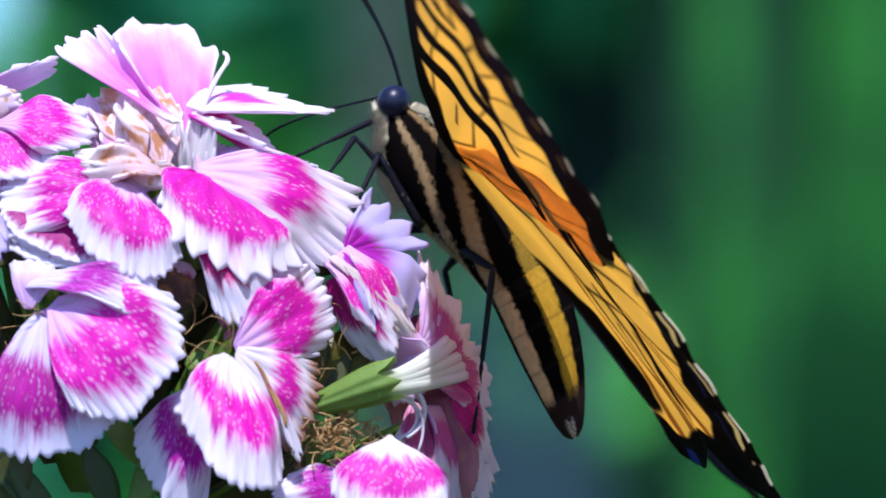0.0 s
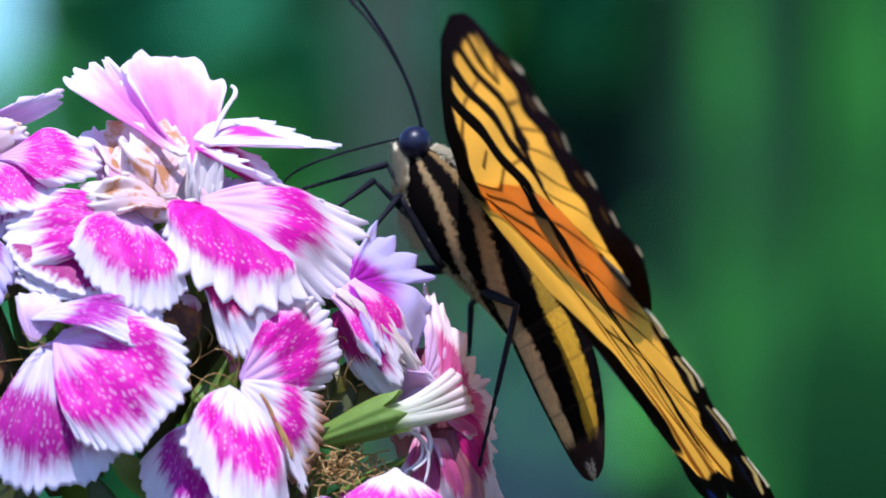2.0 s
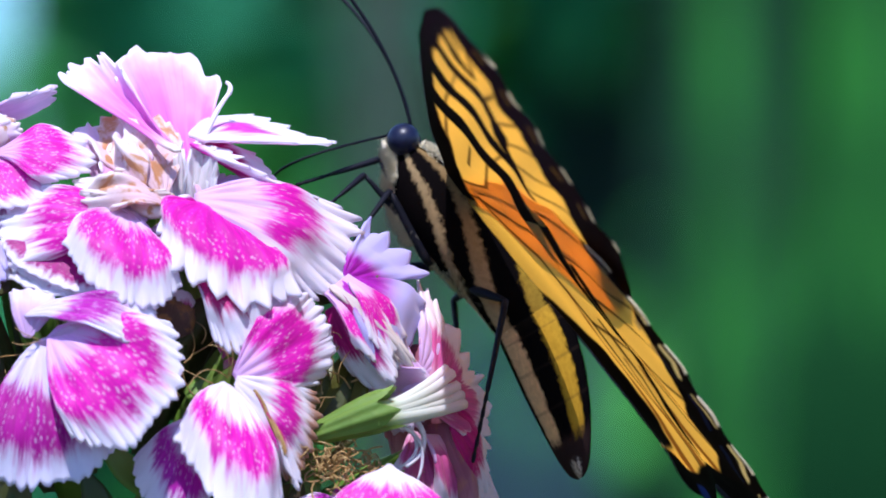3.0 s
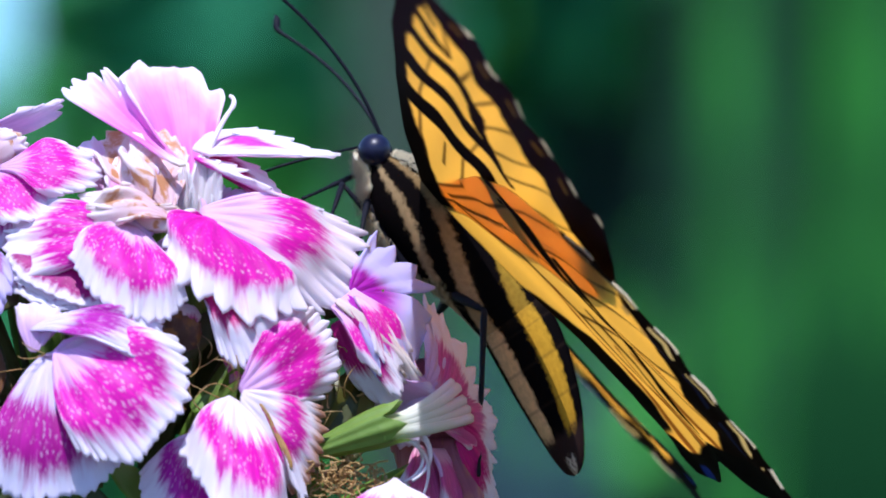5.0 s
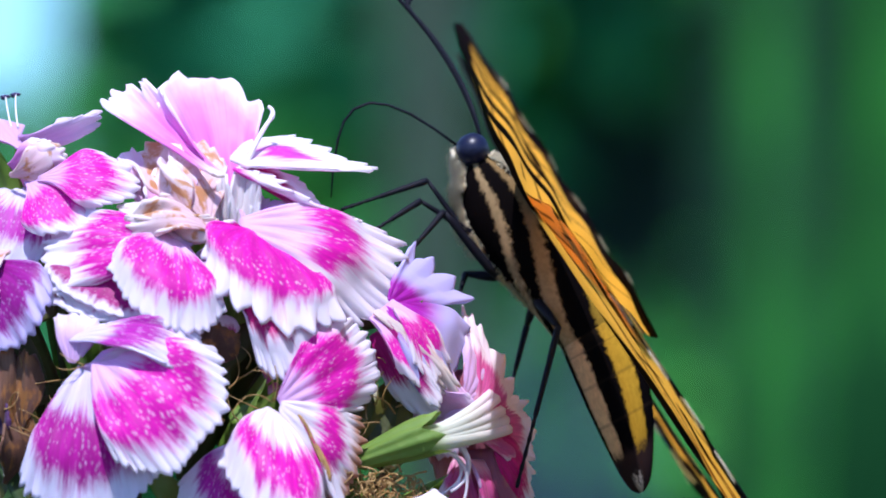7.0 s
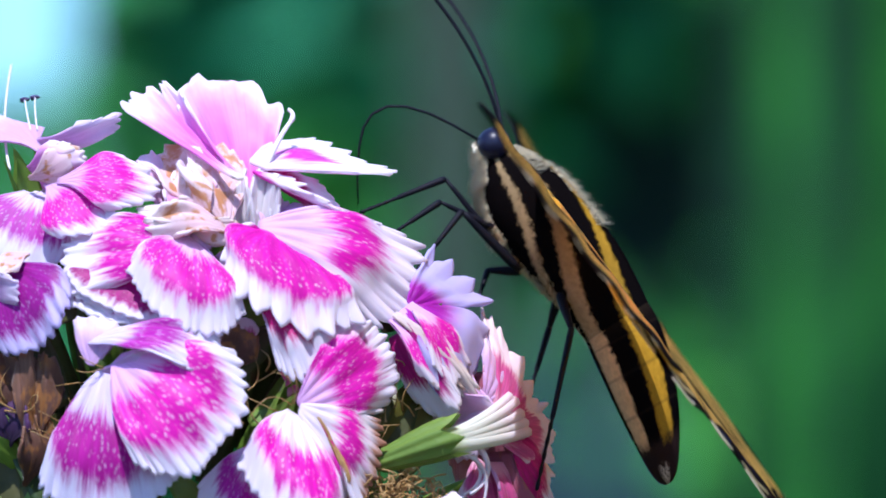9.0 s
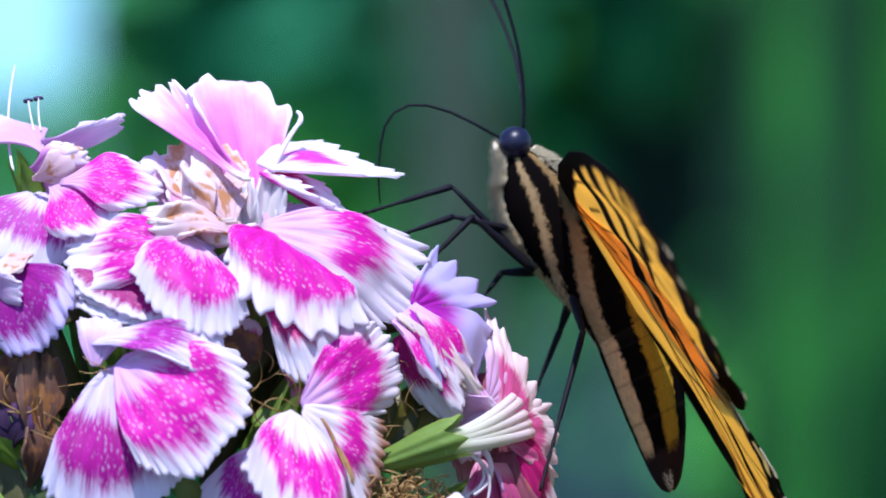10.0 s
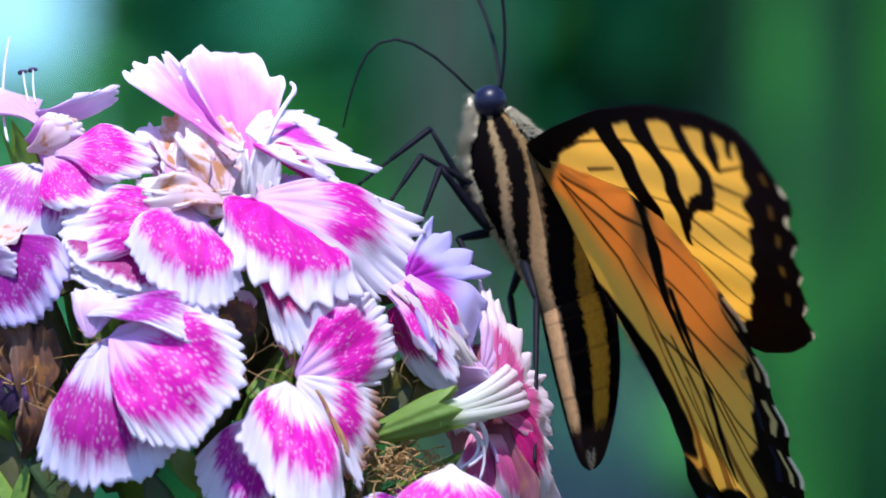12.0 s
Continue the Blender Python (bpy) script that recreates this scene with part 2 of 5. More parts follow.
# ---- the flower head ----
def dome(u, v):
    """Depth of the flower head's round front at u, v."""
    cu, cv = (-30.32, -17.17)
    r2 = 37.0 ** 2 - (u - cu) ** 2 - (v - cv) ** 2
    return -0.62 * math.sqrt(max(r2, 0.0))


def petal_mesh(length, width, top, under, seed, teeth=13, tooth=0.07, arch=0.1, cup=0.0, ripple=0.042, claw=0.10, bow=0.32, twist=0.0, neck=0.02, thick=0.00013, round_teeth=False, point=False):
    """A fan-shaped petal along +y, upper face +z, base at the origin."""
    rng = np.random.default_rng(seed)
    nv, nu = 24, 61
    v = np.linspace(0, 1, nv)[:, None]
    u = np.linspace(-1, 1, nu)[None, :]
    w = claw + (1 - claw) * smooth(neck, 0.78, v) ** 0.85
    if point:
        w = w * (0.12 + 0.88 * smooth(-0.02, 0.26, v))
    k = min(0.6, bow * 1.45)
    x = width * np.sin(u * math.pi / 2 * 0.97) * w
    lobes = np.interp(u[0], np.concatenate([[-1], np.sort(np.clip(np.linspace(-1, 1, 2 * teeth + 1)[1:-1] + rng.normal(0, 0.22 / teeth, 2 * teeth - 1), -1, 1)), [1]]),
                      np.where(np.arange(2 * teeth + 1) % 2 == 0, 0.0, 1.0) * rng.uniform(0.35, 1.0, 2 * teeth + 1))
    if round_teeth:
        lobes = 0.5 + 0.5 * np.sin(u[0] * math.pi * teeth + rng.uniform(0, 6)) * (0.6 + 0.4 * np.sin(5 * u[0] + rng.uniform(0, 6)))
    notch = rng.uniform(-1, 1, 5)
    wave = sum(notch[i] * np.sin((i + 1) * 1.7 * u[0] + notch[i] * 5) for i in range(5)) * 0.018
    y = length * (v * (1 - k * (1 - np.cos(u * math.pi / 2)) * (0.35 + 0.65 * v)) + (lobes[None, :] * tooth * 1.35 + wave[None, :]) * smooth(0.84, 1.0, v))
    ph = rng.uniform(0, 6.28, 4)
    z = arch * length * 4 * v * (1 - v) * (1 - 0.25 * u * u)
    z = z + cup * width * u * u * smooth(0, 1, v)
    z = z + ripple * length * smooth(0.35, 1, v) * (np.sin(3.4 * u + ph[0]) + 0.5 * np.sin(7.1 * u + ph[1] + 3 * v) + 0.12 * np.sin(14 * u + ph[2]))
    z = z + 0.0045 * length * np.sin(17 * u + ph[3]) * (1 - v) * smooth(0, 0.2, v)
    z = z + 0.026 * length * smooth(0.72, 1.0, v) * np.sin(u * teeth * 1.9 + ph[1]) * (0.6 + 0.4 * np.sin(3 * u + ph[2]))
    if twist:
        a = twist * v
        x, z = x * np.cos(a) - z * np.sin(a), x * np.sin(a) + z * np.cos(a)
    P = np.stack([x + 0 * y, y, z + 0 * y], -1)
    du = np.gradient(P, axis=1)
    dv = np.gradient(P, axis=0)
    nor = np.cross(du, dv)
    nor /= np.linalg.norm(nor, axis=-1, keepdims=True) + 1e-12
    top_v, low_v = (P + nor * thick).reshape(-1, 3), (P - nor * thick).reshape(-1, 3)
    k = nu * nv
    faces = grid_faces(nv, nu)
    n_top = len(faces)
    faces += [tuple(i + k for i in f[::-1]) for f in grid_faces(nv, nu)]
    rim = [i for i in range(nu)] + [nu - 1 + nu * j for j in range(1, nv)] + [k - 1 - i for i in range(1, nu)] + [nu * j for j in range(nv - 2, 0, -1)]
    n_low = len(faces)
    for i, a in enumerate(rim):
        b = rim[(i + 1) % len(rim)]
        faces.append((b, a, a + k, b + k))
    uv = np.stack([np.broadcast_to(u * 0.5 + 0.5, (nv, nu)), np.broadcast_to(v, (nv, nu))], -1).reshape(-1, 2)
    index = [0] * n_top + [1] * (n_low - n_top) + [0] * (len(faces) - n_low)
    return mesh_of("petal", np.concatenate([top_v, low_v]), faces, np.concatenate([uv, uv]), [top, under], index)


SEED = [10]


def petal(flower, base, tip, half, top, under=None, depth=(1.5, 0.0), roll=0.0, name="petal", label="", **shape):
    """A petal from base to tip (u, v each), half wide; roll turns its upper face from the viewer about its own axis."""
    SEED[0] += 1
    b = place(*base, dome(*base) + depth[0])
    t = place(*tip, dome(*tip) + depth[1])
    axis = t - b
    y = axis.normalized()
    z = Vector((0, -1, 0))
    z = (z - y * z.dot(y)).normalized()
    z = Matrix.Rotation(radians(roll), 3, y) @ z
    x = y.cross(z)
    m = Matrix((x, y, z)).transposed().to_4x4()
    m.translation = b
    me = petal_mesh(axis.length, half * MM, top, under or M_UNDER, SEED[0], **shape)
    return part(name, me, flower, m, label)


def fan_mesh(base, p, tip, q, top, under, seed, teeth=14, tooth=0.06, arch=0.08, cup=0.0, curl=0.06, ripple=0.03, bulge=0.25, claw=0.10, thick=0.00013, notch=0.5):
    """A fan-shaped petal: it spreads from its base (the origin) to a toothed rim that runs from p over the tip to q."""
    rng = np.random.default_rng(seed)
    nv, nu = 28, 121
    v = np.linspace(0, 1, nv)[:, None, None]
    u = np.linspace(-1, 1, nu)[None, :, None]
    s, c = np.sin(u * math.pi / 2), np.cos(u * math.pi / 2)
    rim = tip + (q - p) / 2 * s + ((p + q) / 2 - tip) * (1 - c)
    rim = base + (rim - base) * (0.96 - 0.5 * tooth)
    length = np.linalg.norm(tip - base)
    half = np.linalg.norm(q - p) / 2
    grid = base + (rim - base) * v + (q - p) / 2 * s * (0.4 * bulge * np.sin(math.pi * v) + claw * (1 - v))
    marks = np.sort(np.clip(np.linspace(-1, 1, 2 * teeth + 1)[1:-1] + rng.normal(0, 0.30 / teeth, 2 * teeth - 1), -1, 1))
    lobes = np.interp(u[0, :, 0], np.concatenate([[-1], marks, [1]]), np.where(np.arange(2 * teeth + 1) % 2 == 0, 0.0, 1.0) * rng.uniform(0.25, 1.0, 2 * teeth + 1))
    lobes = lobes + 0.35 * np.interp(u[0, :, 0], np.linspace(-1, 1, 5 * teeth), rng.uniform(0, 1, 5 * teeth))
    k = rng.uniform(-1, 1, 5)
    wave = sum(k[i] * np.sin((i + 1) * 1.9 * u[0, :, 0] + 5 * k[i]) for i in range(5)) * 0.022 * notch
    out = (rim - base) / (np.linalg.norm(rim - base, axis=-1, keepdims=True) + 1e-9)
    grid = grid + out * (length * (lobes * tooth * 1.75 + wave))[None, :, None] * smooth(0.82, 1.0, v)
    ph = rng.uniform(0, 6.28, 5)
    z = arch * length * 4 * v * (1 - v) * (1 - 0.3 * u * u) + cup * half * u * u * smooth(0, 1, v) - curl * length * smooth(0.55, 1.0, v) ** 2
    z = z + ripple * length * smooth(0.3, 1, v) * (np.sin(3.1 * u + ph[0]) + 0.55 * np.sin(6.8 * u + ph[1] + 2.4 * v) + 0.25 * np.sin(12 * u + ph[2] - 3 * v))
    z = z + 0.010 * length * np.sin(15 * u + ph[3]) * (1 - v) * smooth(0.02, 0.25, v)
    z = z + 0.012 * length * smooth(0.75, 1.0, v) * np.sin(u * teeth * 1.7 + ph[4]) * (0.6 + 0.4 * np.sin(3 * u + ph[2]))
    z = z + 0.012 * length * smooth(0.1, 0.5, v) * np.sin(9 * v + 4 * u + ph[1]) * np.sin(5 * u + ph[0])
    grid[:, :, 2] += z[:, :, 0]
    nor = np.cross(np.gradient(grid, axis=1), np.gradient(grid, axis=0))
    nor /= np.linalg.norm(nor, axis=-1, keepdims=True) + 1e-12
    k = nu * nv
    faces = grid_faces(nv, nu)
    n_top = len(faces)
    faces += [tuple(i + k for i in f[::-1]) for f in grid_faces(nv, nu)]
    edge = [i for i in range(nu)] + [nu - 1 + nu * j for j in range(1, nv)] + [k - 1 - i for i in range(1, nu)] + [nu * j for j in range(nv - 2, 0, -1)]
    n_low = len(faces)
    for i, a in enumerate(edge):
        b = edge[(i + 1) % len(edge)]
        faces.append((b, a, a + k, b + k))
    uv = np.stack([np.broadcast_to(u[:, :, 0] * 0.5 + 0.5, (nv, nu)), np.broadcast_to(v[:, :, 0], (nv, nu))], -1).reshape(-1, 2)
    index = [0] * n_top + [1] * (n_low - n_top) + [0] * (len(faces) - n_low)
    return mesh_of("petal", np.concatenate([(grid + nor * thick).reshape(-1, 3), (grid - nor * thick).reshape(-1, 3)]), faces, np.concatenate([uv, uv]), [top, under], index)


def fan(flower, base, p, tip, q, top, under=None, depth=(1.0, 0.0, 0.0, 0.0), **shape):
    """A petal by its base, the two ends of its rim and the rim's middle (u, v each); depth: of the four over the dome. The upper face looks to the viewer."""
    SEED[0] += 1
    b, e, t, f = (place(*c, dome(*c) + d) for c, d in zip((base, p, tip, q), depth))
    y = (t - b).normalized()
    z = (f - e).cross(y)
    if z.y > 0:
        e, f, z = f, e, -z
    z = (z - y * z.dot(y)).normalized()
    m = Matrix((y.cross(z), y, z)).transposed().to_4x4()
    m.translation = b
    back = m.inverted()
    b, e, t, f = (np.array(back @ c) for c in (b, e, t, f))
    return part("petal", fan_mesh(b, e, t, f, top, under or M_UNDER, SEED[0], **shape), flower, m)


plant = part("sweet_william", None, None, Matrix.Translation((place(-29.37, -21.95, 4).x, 0.004, GROUND)))
tagged(plant, "sweet william with a round head of magenta and white fringed flowers", "flower")
HEAD = place(-29.37, -26.73, 0)


def calyx_mesh(length, r0, r1, mat):
    """A ribbed green cup with five pointed teeth, along +y."""
    k, rows = 60, 9
    verts, uv = [], []
    for i in range(rows):
        s = i / (rows - 1)
        r = (r0 + (r1 - r0) * smooth(0, 1, s)) * (1 - 0.5 * (1 - smooth(0, 0.12, s)))
        for j in range(k):
            a = 2 * math.pi * j / k
            tooth = abs(((j / k * 5) % 1) - 0.5) * 2
            rr = r * (1 + 0.05 * math.cos(10 * a))
            yy = length * s + (length * 0.28 * tooth if i == rows - 1 else 0)
            verts.append((rr * math.cos(a) * (1 + 0.12 * tooth * (i == rows - 1)), yy, rr * math.sin(a)))
            uv.append((j / k, s))
    return mesh_of("flower", verts, grid_faces(rows, k, closed=True), uv, [mat])


def flower(centre, depth=2.0, length=9.0, r=1.5, axis=None, mat=None, label="", name="flower"):
    """The green cup of one flower, with its mouth at centre."""
    c = place(*centre, dome(*centre) + depth)
    y = Vector(axis).normalized() if axis else (c - HEAD).normalized()
    x = y.orthogonal().normalized()
    m = Matrix((x, y, x.cross(y))).transposed().to_4x4()
    m.translation = c - y * length * MM
    return part(name, calyx_mesh(length * MM, r * 0.55 * MM, r * MM, mat or M_CALYX), plant, m, label)


def thread(fl, points, r=0.16, mat=None, name="stamen", knob=0.0):
    """A thin filament through points (u, v, depth over the dome)."""
    p = [place(u, v, dome(u, v) + d) for u, v, d in points]
    pts = bend(p[0], p[1], p[2], 14) if len(p) == 3 else p
    radii = [r * MM * (1.0 - 0.4 * i / len(pts)) for i in range(len(pts))]
    if knob:
        radii[-2], radii[-1] = knob * MM, knob * 0.6 * MM
    v, f = tube(pts, radii, 6)
    uv = [((i % 6) / 6.0, (i // 6) / (len(pts) - 1)) for i in range(len(v))]
    return part(name, mesh_of(name, v, f, uv, [mat or M_STAMEN]), fl, None)


# the tall pink flower at the top
fa = flower((-21.52, 4.26), 2.6, 9, 1.1, axis=(-0.06, -0.10, 1), label="tall flower with pale pink upright petals")


def mouth(u, v):
    """Depth over the dome at which the tall flower's tube stands."""
    return dome(-21.52, 4.26) + 2.6 - dome(u, v)


v, f = loft([np.array([(r * MM * math.cos(a), y * MM, r * MM * math.sin(a) * 0.9) for a in np.linspace(0, 6.283, 28, endpoint=False)])
             for y, r in ((-6, 0.65), (-3, 0.7), (-1, 0.72), (0.2, 0.72), (1.0, 0.7), (1.8, 0.6))], cap=False)
part("throat", mesh_of("throat", v, f, np.stack([np.arange(len(v)) % 28 / 28.0, np.clip((v[:, 1] / MM + 1) / 5.0, 0, 1)], -1), [M_CREAM]), fa, WORLDS[fa] @ Matrix.Translation((0, 9 * MM, 0)), "cream tube of the petals")
fan(fa, (-21.7, 7.2), (-28.1, 17.6), (-23.8, 20.1), (-18.9, 16.9), M_CLAW, M_CLAW, (mouth(-21.7, 7.2) + 1.2, -4.6, -5.2, -4.0), teeth=5, tooth=0.03, arch=-0.04, cup=0.12, curl=0.06, bulge=-0.1, claw=0.17, ripple=0.018, notch=0.4)
fan(fa, (-22.6, 10.7), (-32.6, 16.3), (-30.4, 18.4), (-27.2, 16.8), M_CLAW, M_PINK, (-3.0, -3.6, -4.0, -4.4), teeth=5, tooth=0.12, arch=-0.05, cup=0.12, curl=0.0, bulge=-0.35, claw=0.12)
waver = fan(fa, (-21.0, 11.8), (-16.9, 13.2), (-12.2, 12.1), (-9.6, 10.8), M_STREAK, M_PINK, (-1.8, 2.6, -1.4, -5.0), teeth=7, tooth=0.08, arch=0.08, curl=-0.05, bulge=0.5, ripple=0.02, claw=0.2)
fan(fa, (-20.8, 11.0), (-18.3, 11.2), (-14.5, 9.0), (-10.5, 7.3), M_RIM, M_PINK, (-1.2, -1.6, -2.0, -1.0), teeth=8, tooth=0.10, arch=0.10, curl=-0.10, bulge=0.25, claw=0.2)
fan(fa, (-20.9, 11.0), (-17.5, 11.0), (-13.6, 8.3), (-12.7, 5.7), M_DEEP, M_DEEP, (-0.4, 0.2, -0.4, 0.4), teeth=10, tooth=0.06)
for base, tip, half, roll, near in (((-21.35, 3.6), (-20.9, 11.6), 0.95, 10, 1.5), ((-21.0, 3.6), (-19.6, 11.0), 0.95, -14, 1.2), ((-21.9, 3.6), (-22.4, 10.8), 0.9, -16, 1.3)):
    petal(fa, base, tip, half, M_CREAM, M_UNDER, (mouth(*base) + near, mouth(*tip) + 0.4), roll=roll, teeth=9, tooth=0.03, arch=0.03, cup=0.45, claw=0.6, name="claw")
thread(fa, [(-20.9, 10.4, -0.5), (-19.70, 13.92, -4), (-18.32, 15.73, -5)], 0.30)
thread(fa, [(-18.37, 15.64, -5), (-17.98, 16.40, -5.4), (-18.65, 16.64, -5.4)], 0.24)

# the flowers beside it, at the head's left
fb = flower((-40.37, 10.81), 2.0)
petal(fb, (-39.65, 13.92), (-33.10, 15.45), 1.7, M_UNDER, M_UNDER, (0, 0), roll=60, teeth=9, tooth=0.12, arch=0.1, claw=0.3)
petal(fb, (-39.41, 12.96), (-43.71, 15.35), 2.6, M_UNDER, M_PINK, (0, 1), roll=55, teeth=9, tooth=0.12)
petal(fb, (-40.84, 11.53), (-35.58, 12.00), 2.4, M_PINK, M_PINK, (1, 0), roll=30, teeth=10, arch=0.2)
petal(fb, (-40.37, 10.81), (-36.06, 12.96), 1.6, M_WILT, M_WILT, (0, -1), roll=20, teeth=9, arch=0.2)
petal(fb, (-38.93, 10.33), (-42.04, 3.40), 4.2, M_VIOLET, None, (2.6, 2.2), roll=10, teeth=14)
petal(fb, (-37.97, 10.47), (-29.84, 10.00), 2.6, M_WIDE, None, (0.0, 0.0), roll=-32, teeth=10, arch=0.15)
petal(fb, (-38.93, 10.33), (-34.15, 6.74), 3.4, M_WIDE, None, (0.8, 0.2), roll=-20, teeth=10, arch=0.1)

thread(fb, [(-42.04, 11.53, 0), (-42.95, 15.35, 1), (-41.90, 20.37, 1)], 0.13)
M_ANTHER = leaf_paint("anther_violet", (0.03, 0.02, 0.07), (0.06, 0.04, 0.12), rough=0.5, scale=1500)
for a, b, c in (((-40.27, 14.87), (-40.65, 16.31), (-40.75, 17.46)), ((-39.70, 14.87), (-39.98, 16.31), (-39.89, 17.65))):
    thread(fb, [(*a, 0), (*b, 0), (*c, 0)], 0.09)
    thread(fb, [(c[0] - 0.3, c[1] - 0.1, 0), (c[0], c[1] + 0.1, 0), (c[0] + 0.3, c[1], 0)], 0.22, M_ANTHER, "anther")
fb2 = flower((-43.23, 1.96), 3.0)
petal(fb2, (-42.76, 3.87), (-39.17, -3.06), 4.2, M_SHADED_VIOLET, None, (1.5, 0), roll=10, teeth=13)
petal(fb2, (-44.67, 3.87), (-45.63, -2.82), 4.2, M_SHADED_VIOLET, None, (1.5, 0), teeth=13)
petal(fb2, (-44.19, 2.20), (-41.32, 1.00), 1.6, M_UNDER, None, (0.5, -1), roll=40, teeth=9)
petal(fb2, (-40.37, 4.35), (-43.47, 2.68), 1.2, M_WILT, M_STRAW, (0.5, -1.2), roll=50, teeth=9)

# the withered flower in the middle
fc = flower((-26.26, 5.88), 3.0, label="withered flower with curled peach and brown petals")
petal(fc, (-24.97, 6.74), (-28.65, 13.44), 3.0, M_WILT, M_WILT, (2.5, 1.5), roll=30, teeth=9, ripple=0.09, arch=0.12, cup=0.4)
petal(fc, (-24.68, 6.74), (-24.97, 13.06), 3.0, M_WILT, M_UNDER, (2.2, 2.0), roll=-15, teeth=9, ripple=0.08, cup=0.3)
petal(fc, (-26.02, 6.74), (-27.45, 11.29), 2.2, M_PINK, M_WILT, (1.5, 0.6), roll=10, teeth=9, ripple=0.1, cup=0.3)
petal(fc, (-23.63, 5.88), (-30.80, 8.08), 1.7, M_WILT, M_WILT, (1.2, 0.0), roll=35, teeth=10, ripple=0.12, arch=0.2)
petal(fc, (-27.69, 7.46), (-22.91, 5.88), 1.3, M_WILT, M_WILT, (0.2, -0.6), roll=40, teeth=10, ripple=0.12, arch=0.2)
petal(fc, (-28.89, 6.74), (-30.32, 12.48), 2.0, M_UNDER, M_WILT, (2.0, 2.5), roll=50, teeth=9, ripple=0.06)
petal(fc, (-31.76, 8.66), (-34.63, 12.24), 2.6, M_UNDER, M_UNDER, (2.5, 3.5), roll=45, teeth=9)

petal(fc, (-23.53, 5.69), (-26.11, 12.67), 2.3, M_WILT, M_WILT, (0.6, 0.0), roll=38, teeth=9, ripple=0.12, cup=0.3, point=True)
petal(fc, (-24.58, 5.55), (-28.12, 11.72), 1.9, M_WILT, M_UNDER, (0.2, -0.6), roll=-30, teeth=9, ripple=0.13, cup=-0.3, point=True)
petal(fc, (-22.86, 5.69), (-30.32, 7.13), 1.3, M_WILT, M_WILT, (-0.4, -1.0), roll=42, teeth=10, ripple=0.14, arch=0.2, point=True)

# broad blotched flower, mid left
fd = flower((-25.30, 4.59), 3.0)
fan(fd, (-25.8, 4.7), (-35.6, 8.1), (-37.7, 4.7), (-36.5, 0.6), M_BRIGHT, M_UNDER, (0.6, 0.4, 0.2, 0.4), teeth=13, tooth=0.05, bulge=0.35, curl=0.06, arch=0.10)
fan(fd, (-26.8, 5.5), (-31.9, 4.0), (-27.6, -1.3), (-22.0, -0.2), M_SPECK, M_UNDER, (-0.2, -1.0, -2.6, -1.4), teeth=16, tooth=0.04, bulge=0.40, curl=0.10, arch=0.10)
fan(fd, (-24.9, 3.9), (-31.8, 6.6), (-29.9, 7.3), (-26.8, 5.7), M_UNDER, M_UNDER, (0.4, 0.2, 0.0, 0.2), teeth=9, tooth=0.05, bulge=0.3)
petal(fd, (-31.52, 2.34), (-33.00, -0.43), 5.2, M_CRIMSON, None, (1.2, 0.2), roll=8, teeth=15, arch=0.08)
petal(fd, (-30.80, 2.53), (-32.14, -1.10), 6.0, M_CRIMSON, None, (1.9, 0.8), roll=4, teeth=16, arch=0.08)
petal(fd, (-29.84, 1.72), (-30.32, -1.67), 7.4, M_CRIMSON, M_DEEP, (2.6, 0.9), roll=0, teeth=17, tooth=0.06, arch=0.08, bow=0.42)
petal(fd, (-24.97, 4.93), (-28.41, 5.88), 1.8, M_UNDER, None, (0.4, 0.4), roll=20)

# central flower with the deeply toothed petal
fe = flower((-18.37, 5.79), 3.0)
fan(fe, (-19.8, 6.0), (-23.3, 4.6), (-19.0, -0.8), (-12.2, -0.4), M_FROMBASE, M_UNDER, (-0.2, -0.8, -2.4, -1.6), teeth=9, tooth=0.11, bulge=0.9, curl=0.08, arch=0.10, notch=1.5)
fan(fe, (-21.0, 6.6), (-11.1, 7.3), (-6.9, 3.2), (-11.1, -0.7), M_LILACTHROAT, M_UNDER, (0.4, 0.2, -1.4, -1.0), teeth=9, tooth=0.075, bulge=0.25, curl=0.10, arch=0.12, notch=1.6)
fan(fe, (-20.7, 1.5), (-19.5, -3.3), (-16.1, -5.8), (-13.2, -2.7), M_CRIMEDGE, M_UNDER, (0.6, -0.4, -1.2, -0.6), teeth=11, tooth=0.07, bulge=0.30, curl=0.08)
petal(fe, (-21.71, 5.69), (-23.15, 0.77), 2.6, M_UNDER, M_UNDER, (1.2, 1.0), roll=20, teeth=10)
petal(fe, (-19.32, 5.31), (-23.63, 4.35), 2.2, M_WIDE, None, (1.0, 0.8), roll=-15, teeth=10)
petal(fe, (-20.76, 6.74), (-15.02, 5.88), 2.4, M_UNDER, M_UNDER, (1.6, 1.4), roll=-24, teeth=10)
petal(fe, (-20.76, 6.27), (-18.37, 8.56), 2.0, M_UNDER, M_UNDER, (1.6, 1.4), roll=-14, teeth=10)
petal(fe, (-15.02, -1.39), (-20.28, 0.05), 2.0, M_DEEP, M_DEEP, (2.0, 1.4), roll=14, teeth=10)

